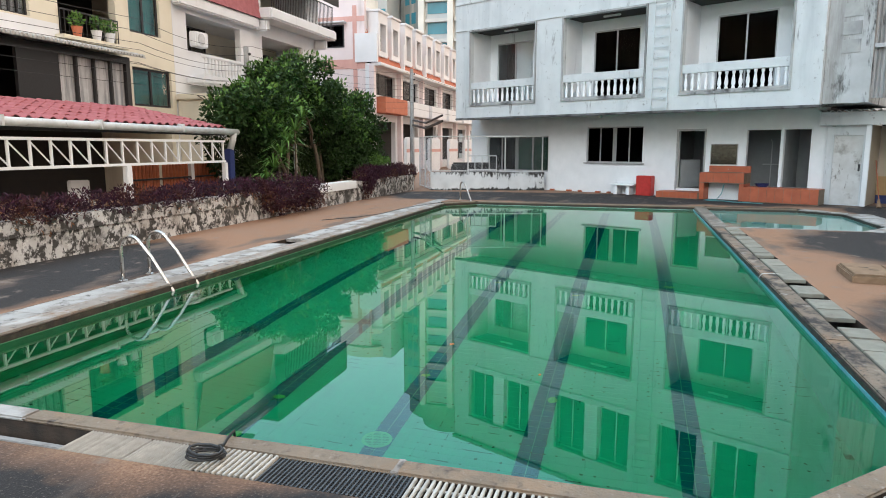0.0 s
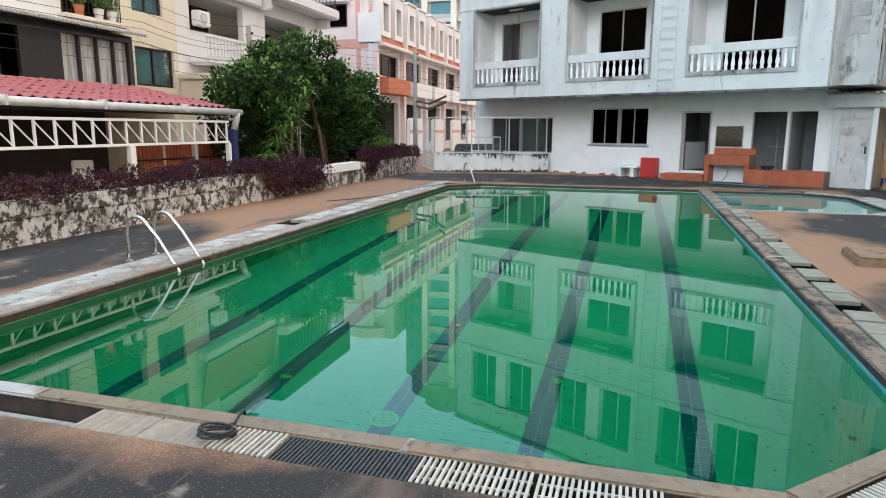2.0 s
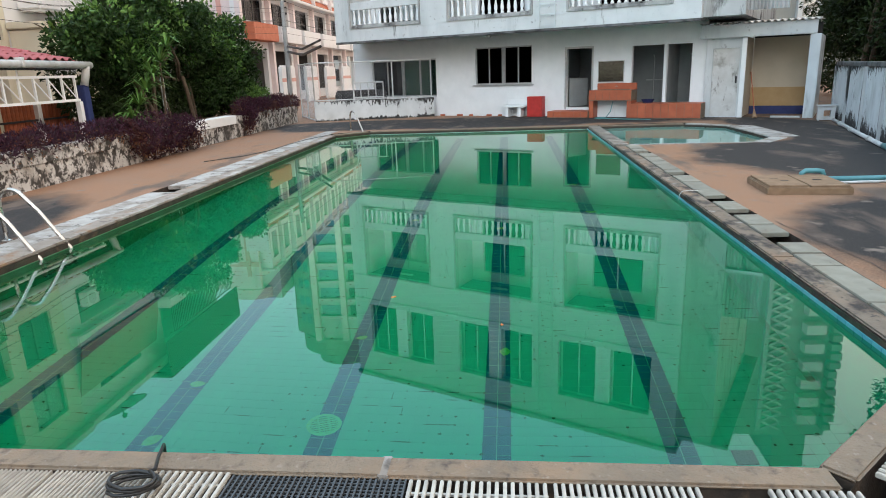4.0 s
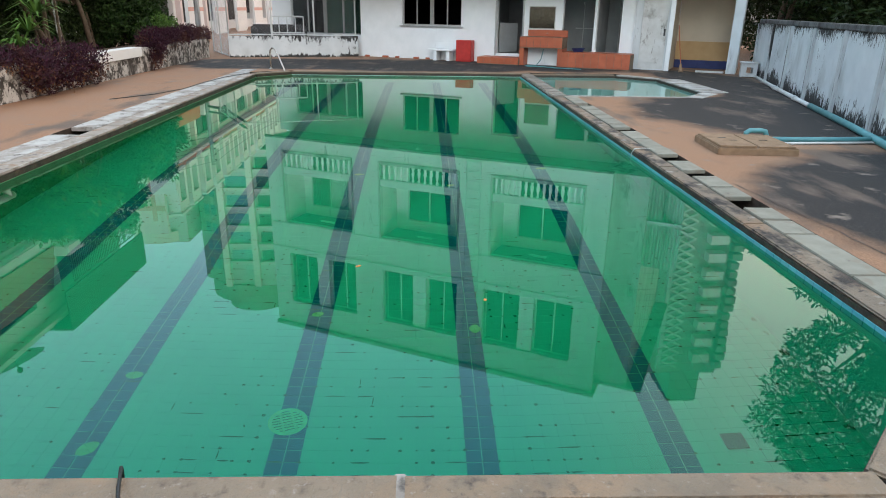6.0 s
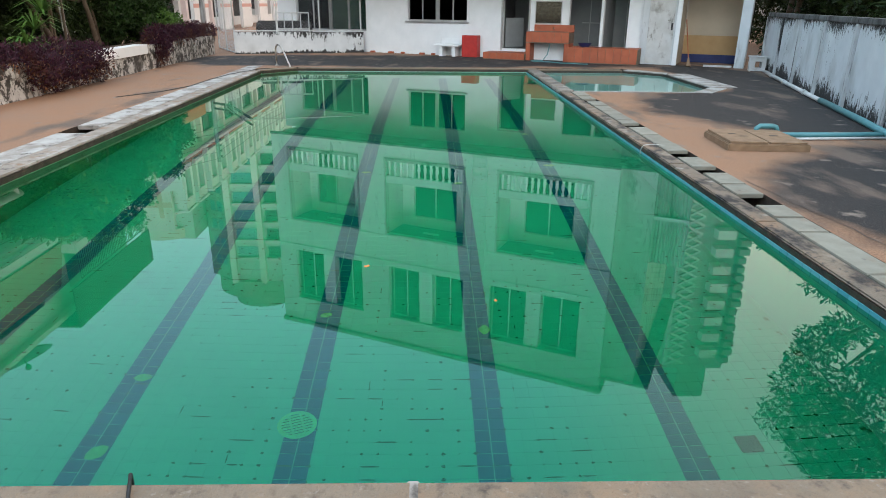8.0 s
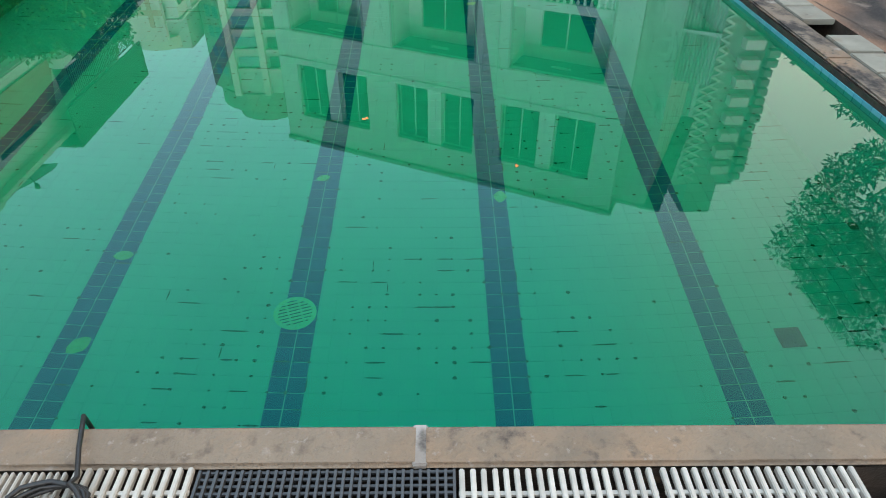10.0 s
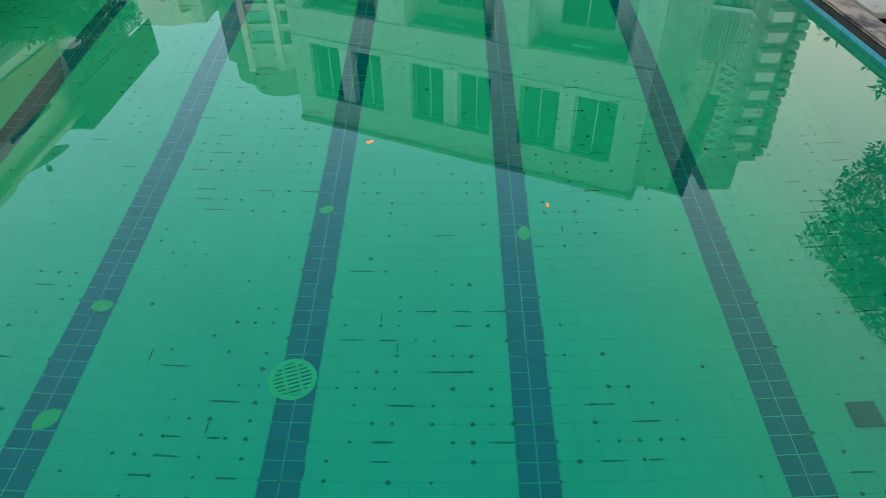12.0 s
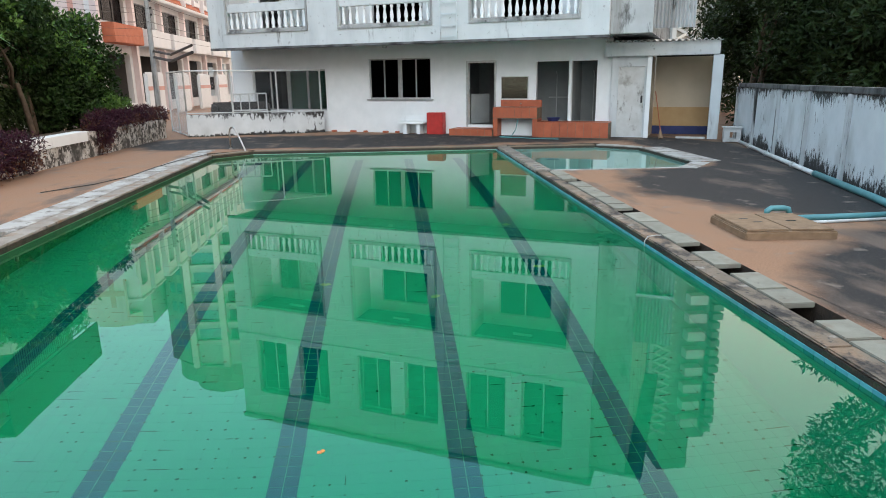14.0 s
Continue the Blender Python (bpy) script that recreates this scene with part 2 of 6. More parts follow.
def deck_material():
    """Exposed-aggregate deck: orange gravel finish under broad black algae stains."""
    m, N, L, B = nodes_of("exposed_aggregate_deck")
    speck = noise_node(N, L, 62.0, 2.5, S1, 0.7)
    col = mix_node(N, L, ramp_node(N, L, speck, 0.35, 0.65), (0.18, 0.085, 0.045), (0.36, 0.205, 0.12))
    col = mix_node(N, L, ramp_node(N, L, noise_node(N, L, 1.3, 5.0), 0.45, 0.7), col, (0.25, 0.15, 0.095))
    pebble = mix_node(N, L, ramp_node(N, L, speck, 0.58, 0.7), (0.014, 0.012, 0.0115), (0.115, 0.095, 0.085))
    big = noise_node(N, L, 0.55, 7.0, (1, 0.8, 1), 0.62)
    geo, sep = N.new("ShaderNodeNewGeometry"), N.new("ShaderNodeSeparateXYZ")
    L.new(geo.outputs["Position"], sep.inputs[0])
    total = big
    # algae fields: centre x, centre y, half x, half y, weight
    for cx, cy, hx, hy, wgt in ((0.0, -3.3, 14.0, 2.95, 0.9), (-6.2, 3.0, 1.5, 3.8, 0.75), (6.1, 8.9, 2.5, 2.5, 0.85), (5.6, 3.3, 2.35, 2.7, 0.9),
                                (7.4, 13.0, 1.3, 4.0, 0.7), (-0.6, 18.4, 8.5, 2.2, 0.75), (7.6, 16.0, 2.0, 1.4, 0.3)):
        dx, dy = N.new("ShaderNodeMath"), N.new("ShaderNodeMath")
        for nd, axis, c, h in ((dx, 0, cx, hx), (dy, 1, cy, hy)):
            nd.operation = "MULTIPLY_ADD"
            L.new(sep.outputs[axis], nd.inputs[0])
            nd.inputs[1].default_value, nd.inputs[2].default_value = 1 / h, -c / h
        cmb, ln = N.new("ShaderNodeCombineXYZ"), N.new("ShaderNodeVectorMath")
        L.new(dx.outputs[0], cmb.inputs[0])
        L.new(dy.outputs[0], cmb.inputs[1])
        ln.operation = "LENGTH"
        L.new(cmb.outputs[0], ln.inputs[0])
        mr = N.new("ShaderNodeMapRange")
        mr.inputs[1].default_value, mr.inputs[2].default_value, mr.inputs[3].default_value, mr.inputs[4].default_value = 0.55, 1.15, wgt, 0.0
        L.new(ln.outputs["Value"], mr.inputs[0])
        ad = N.new("ShaderNodeMath")
        L.new(total, ad.inputs[0])
        L.new(mr.outputs[0], ad.inputs[1])
        total = ad.outputs[0]
    col = mix_node(N, L, ramp_node(N, L, total, 0.62, 0.86), col, pebble)
    col = mix_node(N, L, ramp_node(N, L, noise_node(N, L, 1.7, 5.0, (1, 0.35, 1)), 0.55, 0.68), col, (0.12, 0.085, 0.065))
    col = mix_node(N, L, ramp_node(N, L, noise_node(N, L, 3.2, 4.0), 0.62, 0.72), col, (0.2, 0.16, 0.13))
    L.new(col, B.inputs["Base Color"])
    B.inputs["Roughness"].default_value = 0.85
    bp = N.new("ShaderNodeBump")
    bp.inputs["Strength"].default_value, bp.inputs["Distance"].default_value = 0.5, 0.01
    L.new(speck, bp.inputs["Height"])
    L.new(bp.outputs[0], B.inputs["Normal"])
    return m


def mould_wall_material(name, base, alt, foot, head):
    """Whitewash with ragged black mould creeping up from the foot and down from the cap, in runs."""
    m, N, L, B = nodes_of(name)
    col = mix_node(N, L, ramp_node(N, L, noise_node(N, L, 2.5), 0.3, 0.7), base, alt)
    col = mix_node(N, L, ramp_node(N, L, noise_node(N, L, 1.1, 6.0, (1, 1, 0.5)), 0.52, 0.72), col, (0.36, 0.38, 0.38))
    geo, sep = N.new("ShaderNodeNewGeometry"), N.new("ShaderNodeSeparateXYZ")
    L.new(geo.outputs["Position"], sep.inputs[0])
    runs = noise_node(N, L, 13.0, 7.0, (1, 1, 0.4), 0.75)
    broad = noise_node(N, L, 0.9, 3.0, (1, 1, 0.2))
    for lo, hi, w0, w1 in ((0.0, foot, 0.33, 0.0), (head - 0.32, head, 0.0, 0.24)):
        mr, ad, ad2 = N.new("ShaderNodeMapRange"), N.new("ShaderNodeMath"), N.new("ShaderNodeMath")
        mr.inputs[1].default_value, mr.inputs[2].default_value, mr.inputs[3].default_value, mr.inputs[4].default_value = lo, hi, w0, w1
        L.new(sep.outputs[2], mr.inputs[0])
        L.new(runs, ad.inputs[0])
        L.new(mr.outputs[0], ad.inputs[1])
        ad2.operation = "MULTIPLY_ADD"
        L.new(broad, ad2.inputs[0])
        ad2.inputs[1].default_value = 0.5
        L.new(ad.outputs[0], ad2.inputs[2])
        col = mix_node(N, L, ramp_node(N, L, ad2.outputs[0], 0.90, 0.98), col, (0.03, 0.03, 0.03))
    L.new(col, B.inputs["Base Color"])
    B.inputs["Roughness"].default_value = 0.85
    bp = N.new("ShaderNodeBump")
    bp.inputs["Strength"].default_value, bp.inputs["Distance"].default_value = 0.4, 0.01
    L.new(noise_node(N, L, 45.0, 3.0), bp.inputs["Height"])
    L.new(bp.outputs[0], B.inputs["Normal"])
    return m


def water_material(name, tint, bump):
    m, N, L, B = nodes_of(name)
    B.inputs["Base Color"].default_value = (*tint, 1)
    B.inputs["Roughness"].default_value, B.inputs["IOR"].default_value = 0.0, 1.46
    B.inputs["Transmission Weight"].default_value = 1.0
    B.inputs["Specular Tint"].default_value = (0.06, 0.82, 1.0, 1)
    bp = N.new("ShaderNodeBump")
    bp.inputs["Strength"].default_value, bp.inputs["Distance"].default_value = bump, 0.02
    L.new(noise_node(N, L, 1.6, 2.0), bp.inputs["Height"])
    L.new(bp.outputs[0], B.inputs["Normal"])
    return m


def glass_material(name, tint=(0.8, 0.85, 0.85), rough=0.0, ior=1.5):
    m, N, L, B = nodes_of(name)
    B.inputs["Base Color"].default_value = (*tint, 1)
    B.inputs["Roughness"].default_value, B.inputs["Transmission Weight"].default_value = rough, 1.0
    B.inputs["IOR"].default_value = ior
    return m


def leaf_material(name, a, b, dry=None):
    m, N, L, B = nodes_of(name)
    geo = N.new("ShaderNodeNewGeometry")
    col = mix_node(N, L, geo.outputs["Random Per Island"], a, b)
    if dry:
        col = mix_node(N, L, ramp_node(N, L, noise_node(N, L, 1.2), 0.55, 0.7), col, dry)
    L.new(col, B.inputs["Base Color"])
    B.inputs["Roughness"].default_value = 0.55
    B.inputs["Specular IOR Level"].default_value = 0.2
    return m


def tile_material(name, a, b, dirt):
    m, N, L, B = nodes_of(name)
    info, geo = N.new("ShaderNodeObjectInfo"), N.new("ShaderNodeNewGeometry")
    ad = N.new("ShaderNodeMath")
    L.new(info.outputs["Random"], ad.inputs[0])
    L.new(geo.outputs["Random Per Island"], ad.inputs[1])
    fr = N.new("ShaderNodeMath")
    fr.operation = "FRACT"
    L.new(ad.outputs[0], fr.inputs[0])
    col = mix_node(N, L, fr.outputs[0], a, b)
    col = mix_node(N, L, ramp_node(N, L, noise_node(N, L, 1.1, 6.0), 0.5, 0.8), col, dirt)
    L.new(col, B.inputs["Base Color"])
    B.inputs["Roughness"].default_value = 0.35
    return m


M_NET = surf("dark_green_net", (0.015, 0.06, 0.04), (0.03, 0.1, 0.07), 8.0, 0.8)
M_DIRT = surf("joint_dirt", (0.18, 0.23, 0.17), (0.09, 0.12, 0.09), 30.0, 0.9, bump=0.0)
M_DECK = deck_material()
M_DOOR = surf("scuffed_door_paint", (0.6, 0.61, 0.6), (0.5, 0.5, 0.48), 4.0, 0.6, bump=0.2, stains=(((0.2, 0.19, 0.17), 6.0, 0.58, 0.68, (1, 1, 0.3)), ((0.3, 0.29, 0.27), 2.5, 0.55, 0.7, S1)))
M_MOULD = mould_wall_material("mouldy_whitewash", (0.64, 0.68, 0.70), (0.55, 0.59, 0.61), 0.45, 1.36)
M_MOULDLOW = mould_wall_material("mouldy_low_wall", (0.60, 0.63, 0.64), (0.5, 0.53, 0.54), 0.14, 0.70)
M_POST = surf("streaked_post", (0.56, 0.59, 0.6), (0.45, 0.47, 0.48), 3.0, 0.85, bump=0.3, stains=((GRIME, 7.0, 0.5, 0.6, (1, 1, 0.1)),))
M_CAP = surf("black_stained_cap", (0.16, 0.165, 0.165), (0.08, 0.08, 0.08), 2.5, 0.9, bump=0.4, stains=((GRIME, 3.0, 0.48, 0.62, VERT), ((0.34, 0.35, 0.35), 5.0, 0.62, 0.72, S1)))
M_WATER = water_material("green_pool_water", (0.004, 0.365, 0.116), 0.008)
M_WATERK = water_material("pale_green_water", (0.3, 0.62, 0.48), 0.02)
M_GLASS2 = glass_material("clear_window_glass", (0.9, 0.93, 0.93))
M_GLASS = glass_material("dark_window_glass", (0.10, 0.11, 0.12), ior=1.12)
M_TILE = tile_material("pale_pool_tile", (0.45, 0.63, 0.68), (0.48, 0.66, 0.70), (0.41, 0.57, 0.58))
M_LANE = tile_material("dark_blue_lane_tile", (0.01, 0.115, 0.30), (0.015, 0.15, 0.40), (0.02, 0.17, 0.28))
M_GROUT = surf("dirty_grout", (0.44, 0.62, 0.65), (0.42, 0.58, 0.61), 4.2, 0.8, bump=0.0, stains=(((0.16, 0.22, 0.18), 7.0, 0.6, 0.66, S1),))
M_ALGAE = surf("algae_coated_pool_wall", (0.20, 0.36, 0.26), (0.13, 0.27, 0.17), 3.0, 0.7, bump=0.1)
M_WLTILE = tile_material("turquoise_waterline_tile", (0.07, 0.33, 0.42), (0.11, 0.42, 0.5), (0.12, 0.3, 0.3))
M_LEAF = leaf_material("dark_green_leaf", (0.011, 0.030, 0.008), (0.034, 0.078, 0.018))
# darker copy of the leaf green, the foliage's shade put into the colour
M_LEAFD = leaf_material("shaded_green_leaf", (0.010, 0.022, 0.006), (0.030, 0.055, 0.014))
M_LEAF2 = leaf_material("bright_green_leaf", (0.05, 0.13, 0.025), (0.11, 0.21, 0.045))
M_PURPLE = leaf_material("purple_leaf", (0.016, 0.005, 0.011), (0.055, 0.015, 0.032), (0.11, 0.045, 0.02))
M_DRYTIP = leaf_material("browned_leaf", (0.16, 0.07, 0.03), (0.25, 0.12, 0.05))
# mirror metal darkened so that it looks as if it reflected dark trees
M_MIRROR = surf("spotted_mirror_darkened", (0.16, 0.18, 0.17), (0.07, 0.08, 0.08), 20.0, 0.1, metal=1.0, bump=0.0)


# ---- building blocks ----
def thing(name, label, category, at=(0, 0, 0), rz=0.0, group="", kind=""):
    ob = new(name)
    ob.matrix_world = pose(*at, 0, 0, rz)
    return tagged(ob, label, category, group, kind)


def part(name, bm, material, parent=None, label="", smooth=False):
    me = bpy.data.meshes.new(name)
    bm.to_mesh(me)
    bm.free()
    if smooth:
        me.shade_smooth()
    me.materials.append(material)
    ob = new(name, me)
    ob.parent = parent
    if label:
        ob["label"] = label
    return ob


def share(name, data, parent, m):
    ob = new(name, data)
    ob.parent = parent
    ob.matrix_basis = m
    return ob


def box(bm, x0, x1, y0, y1, z0, z1, bevel=0.0):
    made = bmesh.ops.create_cube(bm, size=1.0, matrix=Matrix.Translation(((x0 + x1) / 2, (y0 + y1) / 2, (z0 + z1) / 2)) @ Matrix.Diagonal((x1 - x0, y1 - y0, z1 - z0, 1)))
    if bevel:
        edges = list({e for v in made["verts"] for e in v.link_edges})
        bmesh.ops.bevel(bm, geom=edges, offset=bevel, segments=2, affect="EDGES")
    return bm


def boxbm(*a, bevel=0.0):
    return box(bmesh.new(), *a, bevel=bevel)


def prism(bm, pts, z0, z1):
    lo = [bm.verts.new((x, y, z0)) for x, y in pts]
    hi = [bm.verts.new((x, y, z1)) for x, y in pts]
    n = len(pts)
    bm.faces.new(hi)
    bm.faces.new(lo[::-1])
    for i in range(n):
        bm.faces.new((lo[i], lo[(i + 1) % n], hi[(i + 1) % n], hi[i]))
    bmesh.ops.recalc_face_normals(bm, faces=bm.faces)
    return bm


def tube(bm, pts, r, seg=10, caps=True):
    pts = [Vector(p) for p in pts]
    rings = []
    side = None
    for i, p in enumerate(pts):
        t = (pts[min(i + 1, len(pts) - 1)] - pts[max(i - 1, 0)]).normalized()
        if side is None:
            side = t.orthogonal().normalized()
        side = (side - t * side.dot(t)).normalized()
        up = t.cross(side)
        rad = r[i] if isinstance(r, (list, tuple)) else r
        rings.append([bm.verts.new(p + (side * math.cos(a) + up * math.sin(a)) * rad) for a in (2 * math.pi * k / seg for k in range(seg))])
    for a, b in zip(rings, rings[1:]):
        for k in range(seg):
            bm.faces.new((a[k], a[(k + 1) % seg], b[(k + 1) % seg], b[k]))
    if caps:
        bm.faces.new(rings[0][::-1])
        bm.faces.new(rings[-1])
    return bm


def lathe(bm, profile, seg=10):
    rings = [[bm.verts.new((r * math.cos(2 * math.pi * k / seg), r * math.sin(2 * math.pi * k / seg), z)) for k in range(seg)] for r, z in profile]
    for a, b in zip(rings, rings[1:]):
        for k in range(seg):
            bm.faces.new((a[k], a[(k + 1) % seg], b[(k + 1) % seg], b[k]))
    bm.faces.new(rings[0][::-1])
    bm.faces.new(rings[-1])
    return bm


def pierced(bm, u0, u1, z0, z1, y0, y1, holes):
    """A wall between u0..u1, z0..z1 and y0..y1 with rectangular holes through it."""
    us = sorted({u0, u1, *[h[0] for h in holes], *[h[1] for h in holes]})
    zs = sorted({z0, z1, *[h[2] for h in holes], *[h[3] for h in holes]})
    grid = {}
    for i in range(len(us) - 1):
        for j in range(len(zs) - 1):
            cu, cz = (us[i] + us[i + 1]) / 2, (zs[j] + zs[j + 1]) / 2
            grid[i, j] = u0 <= cu <= u1 and z0 <= cz <= z1 and not any(h[0] < cu < h[1] and h[2] < cz < h[3] for h in holes)
    cache = {}

    def v(i, j, k):
        if (i, j, k) not in cache:
            cache[i, j, k] = bm.verts.new((us[i], (y0, y1)[k], zs[j]))
        return cache[i, j, k]
    for (i, j), solid in grid.items():
        if not solid:
            continue
        bm.faces.new((v(i, j, 0), v(i + 1, j, 0), v(i + 1, j + 1, 0), v(i, j + 1, 0)))
        bm.faces.new((v(i, j, 1), v(i, j + 1, 1), v(i + 1, j + 1, 1), v(i + 1, j, 1)))
        for (di, dj), (a, b) in (((-1, 0), ((0, 0), (0, 1))), ((1, 0), ((1, 1), (1, 0))), ((0, -1), ((1, 0), (0, 0))), ((0, 1), ((0, 1), (1, 1)))):
            if not grid.get((i + di, j + dj), False):
                bm.faces.new((v(i + a[0], j + a[1], 0), v(i + a[0], j + a[1], 1), v(i + b[0], j + b[1], 1), v(i + b[0], j + b[1], 0)))
    bmesh.ops.recalc_face_normals(bm, faces=bm.faces)
    return bm


def window(parent, u0, u1, z0, z1, y, bars=1, frame_mat=None, pane_mat=None, name="window", w=0.045, behind=None):
    """A framed window in the plane y (looking along -y): frame with upright bars, and one pane a bay."""
    bm = bmesh.new()
    pierced(bm, u0, u1, z0, z1, y - 0.03, y + 0.03, [(u0 + w + i * (u1 - u0 - w) / (bars + 1), u0 + (i + 1) * (u1 - u0 - w) / (bars + 1), z0 + w, z1 - w) for i in range(bars + 1)])
    fr = part(name, bm, frame_mat or M_ALU, parent)
    for i in range(bars + 1):
        a, b = u0 + w + i * (u1 - u0 - w) / (bars + 1), u0 + (i + 1) * (u1 - u0 - w) / (bars + 1)
        part("pane", boxbm(a, b, y - 0.004, y + 0.004, z0 + w, z1 - w), pane_mat or M_GLASS, fr)
    if behind:
        part("curtain", boxbm(u0 + 0.02, u1 - 0.02, y + 0.08, y + 0.1, z0 + 0.02, z1 - 0.02), behind, fr)
    return fr


def leaf_cloud(rng, clumps, per, size, up=0.2, aspect=0.45, droop=0.0):
    """Bent diamond leaves scattered over the shells of clumps (x, y, z, rx, ry, rz). Returns verts, faces."""
    vs, fs = [], []
    for cx, cy, cz, rx, ry, rz in clumps:
        n = per
        d = rng.normal(size=(n, 3))
        d /= np.linalg.norm(d, axis=1)[:, None]
        r = rng.uniform(0.45, 1.05, (n, 1)) ** 0.6
        c = np.array((cx, cy, cz)) + d * r * np.array((rx, ry, rz))
        t = d * 0.6 + rng.normal(size=(n, 3)) * 0.7 + np.array((0, 0, up - droop))
        t /= np.linalg.norm(t, axis=1)[:, None]
        s = np.cross(t, rng.normal(size=(n, 3)))
        s /= np.linalg.norm(s, axis=1)[:, None] + 1e-9
        nn = np.cross(t, s)
        L_ = size * rng.uniform(0.6, 1.3, (n, 1))
        q = np.stack([c, c + t * L_ * 0.5 + s * L_ * aspect * 0.5 + nn * L_ * 0.08, c + t * L_, c + t * L_ * 0.5 - s * L_ * aspect * 0.5 + nn * L_ * 0.08], 1)
        vs.append(q.reshape(-1, 3))
    vs = np.concatenate(vs)
    k = len(vs) // 4
    idx = np.arange(4 * k).reshape(k, 4)
    return vs, idx


def cloud_part(name, vs, fs, material, parent=None, label="", kind=""):
    me = bpy.data.meshes.new(name)
    me.from_pydata(vs.tolist(), [], fs.tolist())
    me.materials.append(material)
    ob = new(name, me)
    ob.parent = parent
    if label:
        ob["label"] = label
    if kind:
        ob["kind"] = kind
    return ob


# ---- ground and pool ----
ZW, ZF = -0.085, -1.61        # water level, floor of the deep end


def floor_z(y):
    """The floor is level at the deep end and then rises to the far, shallow end."""
    return ZF + 0.74 * min(max((y - 3.4) / 5.4, 0.0), 1.0) + 0.1 * min(max((y - 8.8) / 7.0, 0.0), 1.0)


XL, XR, YF = -4.11, 2.683, 15.95
BASIN = [(XL, 0.0), (1.74, 0.0), (XR, 0.95), (XR, YF), (-3.35, YF), (XL, 15.15)]
KID = [(2.98, 11.35), (5.38, 11.3), (6.03, 12.08), (6.03, 14.95), (5.2, 15.78), (2.98, 15.78)]
HOLE = [(-4.76, -0.40), (1.9, -0.40), (3.15, 0.86), (3.15, 11.2), (5.5, 11.2), (6.2, 12.02), (6.2, 15.05), (5.3, 16.2), (-3.45, 16.2), (-4.76, 15.4)]


def sheet(outer, holes, z):
    from mathutils.geometry import tessellate_polygon
    loops = [[Vector((x, y, z)) for x, y in loop] for loop in (outer, *holes)]
    flat = [p for loop in loops for p in loop]
    bm = bmesh.new()
    vs = [bm.verts.new(p) for p in flat]
    for tri in tessellate_polygon(loops):
        bm.faces.new([vs[i] for i in tri])
    for f in bm.faces:
        f.normal_update()
        if f.normal.z < 0:
            f.normal_flip()
    return bm


ground = part("ground", sheet([(-300, -200), (300, -200), (300, 400), (-300, 400)], [HOLE], 0.0), M_DECK)
tagged(ground, "stained orange exposed-aggregate pool deck with black algae patches", "ground", kind="structure")


def skirt(bm, pts, z0, z1, closed=True):
    n = len(pts)
    for i in range(n if closed else n - 1):
        a, b = pts[i], pts[(i + 1) % n]
        bm.faces.new([bm.verts.new(p) for p in ((*a, z0), (*b, z0), (*b, z1), (*a, z1))])
    return bm


# gutter channel under the gratings and plates
bm = bmesh.new()
skirt(bm, HOLE, -0.32, 0.0)
channel = part("gutter_channel", bm, M_EDGE)
tagged(channel, "dark overflow channel round the pool", "gutter", kind="structure")
part("channel_floor", sheet(HOLE, [[(x, y) for x, y in ((-4.2, -0.08), (1.78, -0.08), (2.78, 0.93), (2.78, 11.25), (5.42, 11.25), (6.1, 12.05), (6.1, 15.0), (5.24, 15.9), (2.7, 16.0), (-3.4, 16.0), (-4.2, 15.2))]], -0.31), M_EDGE, channel)

# keep the channel floor out of the basins
part("channel_side", skirt(bmesh.new(), [(-4.37, -0.14), (1.79, -0.14), (2.87, 0.95), (2.87, 11.2)], -0.31, -0.02, False), M_EDGE, channel)
part("channel_side", skirt(bmesh.new(), [(-4.37, 15.2), (-4.37, -0.14)], -0.31, -0.02, False), M_EDGE, channel)

pool = thing("pool_basin", "tiled swimming pool basin with dark lane lines", "pool", kind="structure")
part("basin_wall", skirt(bmesh.new(), BASIN[:5], ZF, -0.06, False), M_TILE, pool)
part("basin_wall", skirt(bmesh.new(), [BASIN[4], BASIN[5], BASIN[0]], ZF, -0.06, False), M_ALGAE, pool, "algae-coated pool wall")
bm = bmesh.new()
bed = [[bm.verts.new((x, y, floor_z(y) - 0.003)) for x in (XL - 0.1, XR + 0.1)] for y in (-0.1, 3.4, 8.8, YF + 0.1)]
for p, q in zip(bed, bed[1:]):
    bm.faces.new((p[0], p[1], q[1], q[0]))
part("basin_bed", bm, M_GROUT, pool)
water = part("water", sheet(BASIN, [], ZW), M_WATER)
tagged(water, "still algae-green pool water mirroring the buildings", "water", kind="structure")
water.visible_shadow = False
kid_pool = thing("paddling_pool_basin", "shallow paddling pool basin with pale tiles", "pool", kind="structure")
bm = bmesh.new()
skirt(bm, KID, -0.5, -0.02)
part("basin_wall", bm, M_TILE, kid_pool)
part("basin_bed", prism(bmesh.new(), KID, -0.55, -0.5), M_TILE, kid_pool)
kid_water = part("paddling_pool_water", sheet(KID, [], -0.07), M_WATERK)
tagged(kid_water, "still pale green paddling pool water", "water", kind="structure")
kid_water.visible_shadow = False


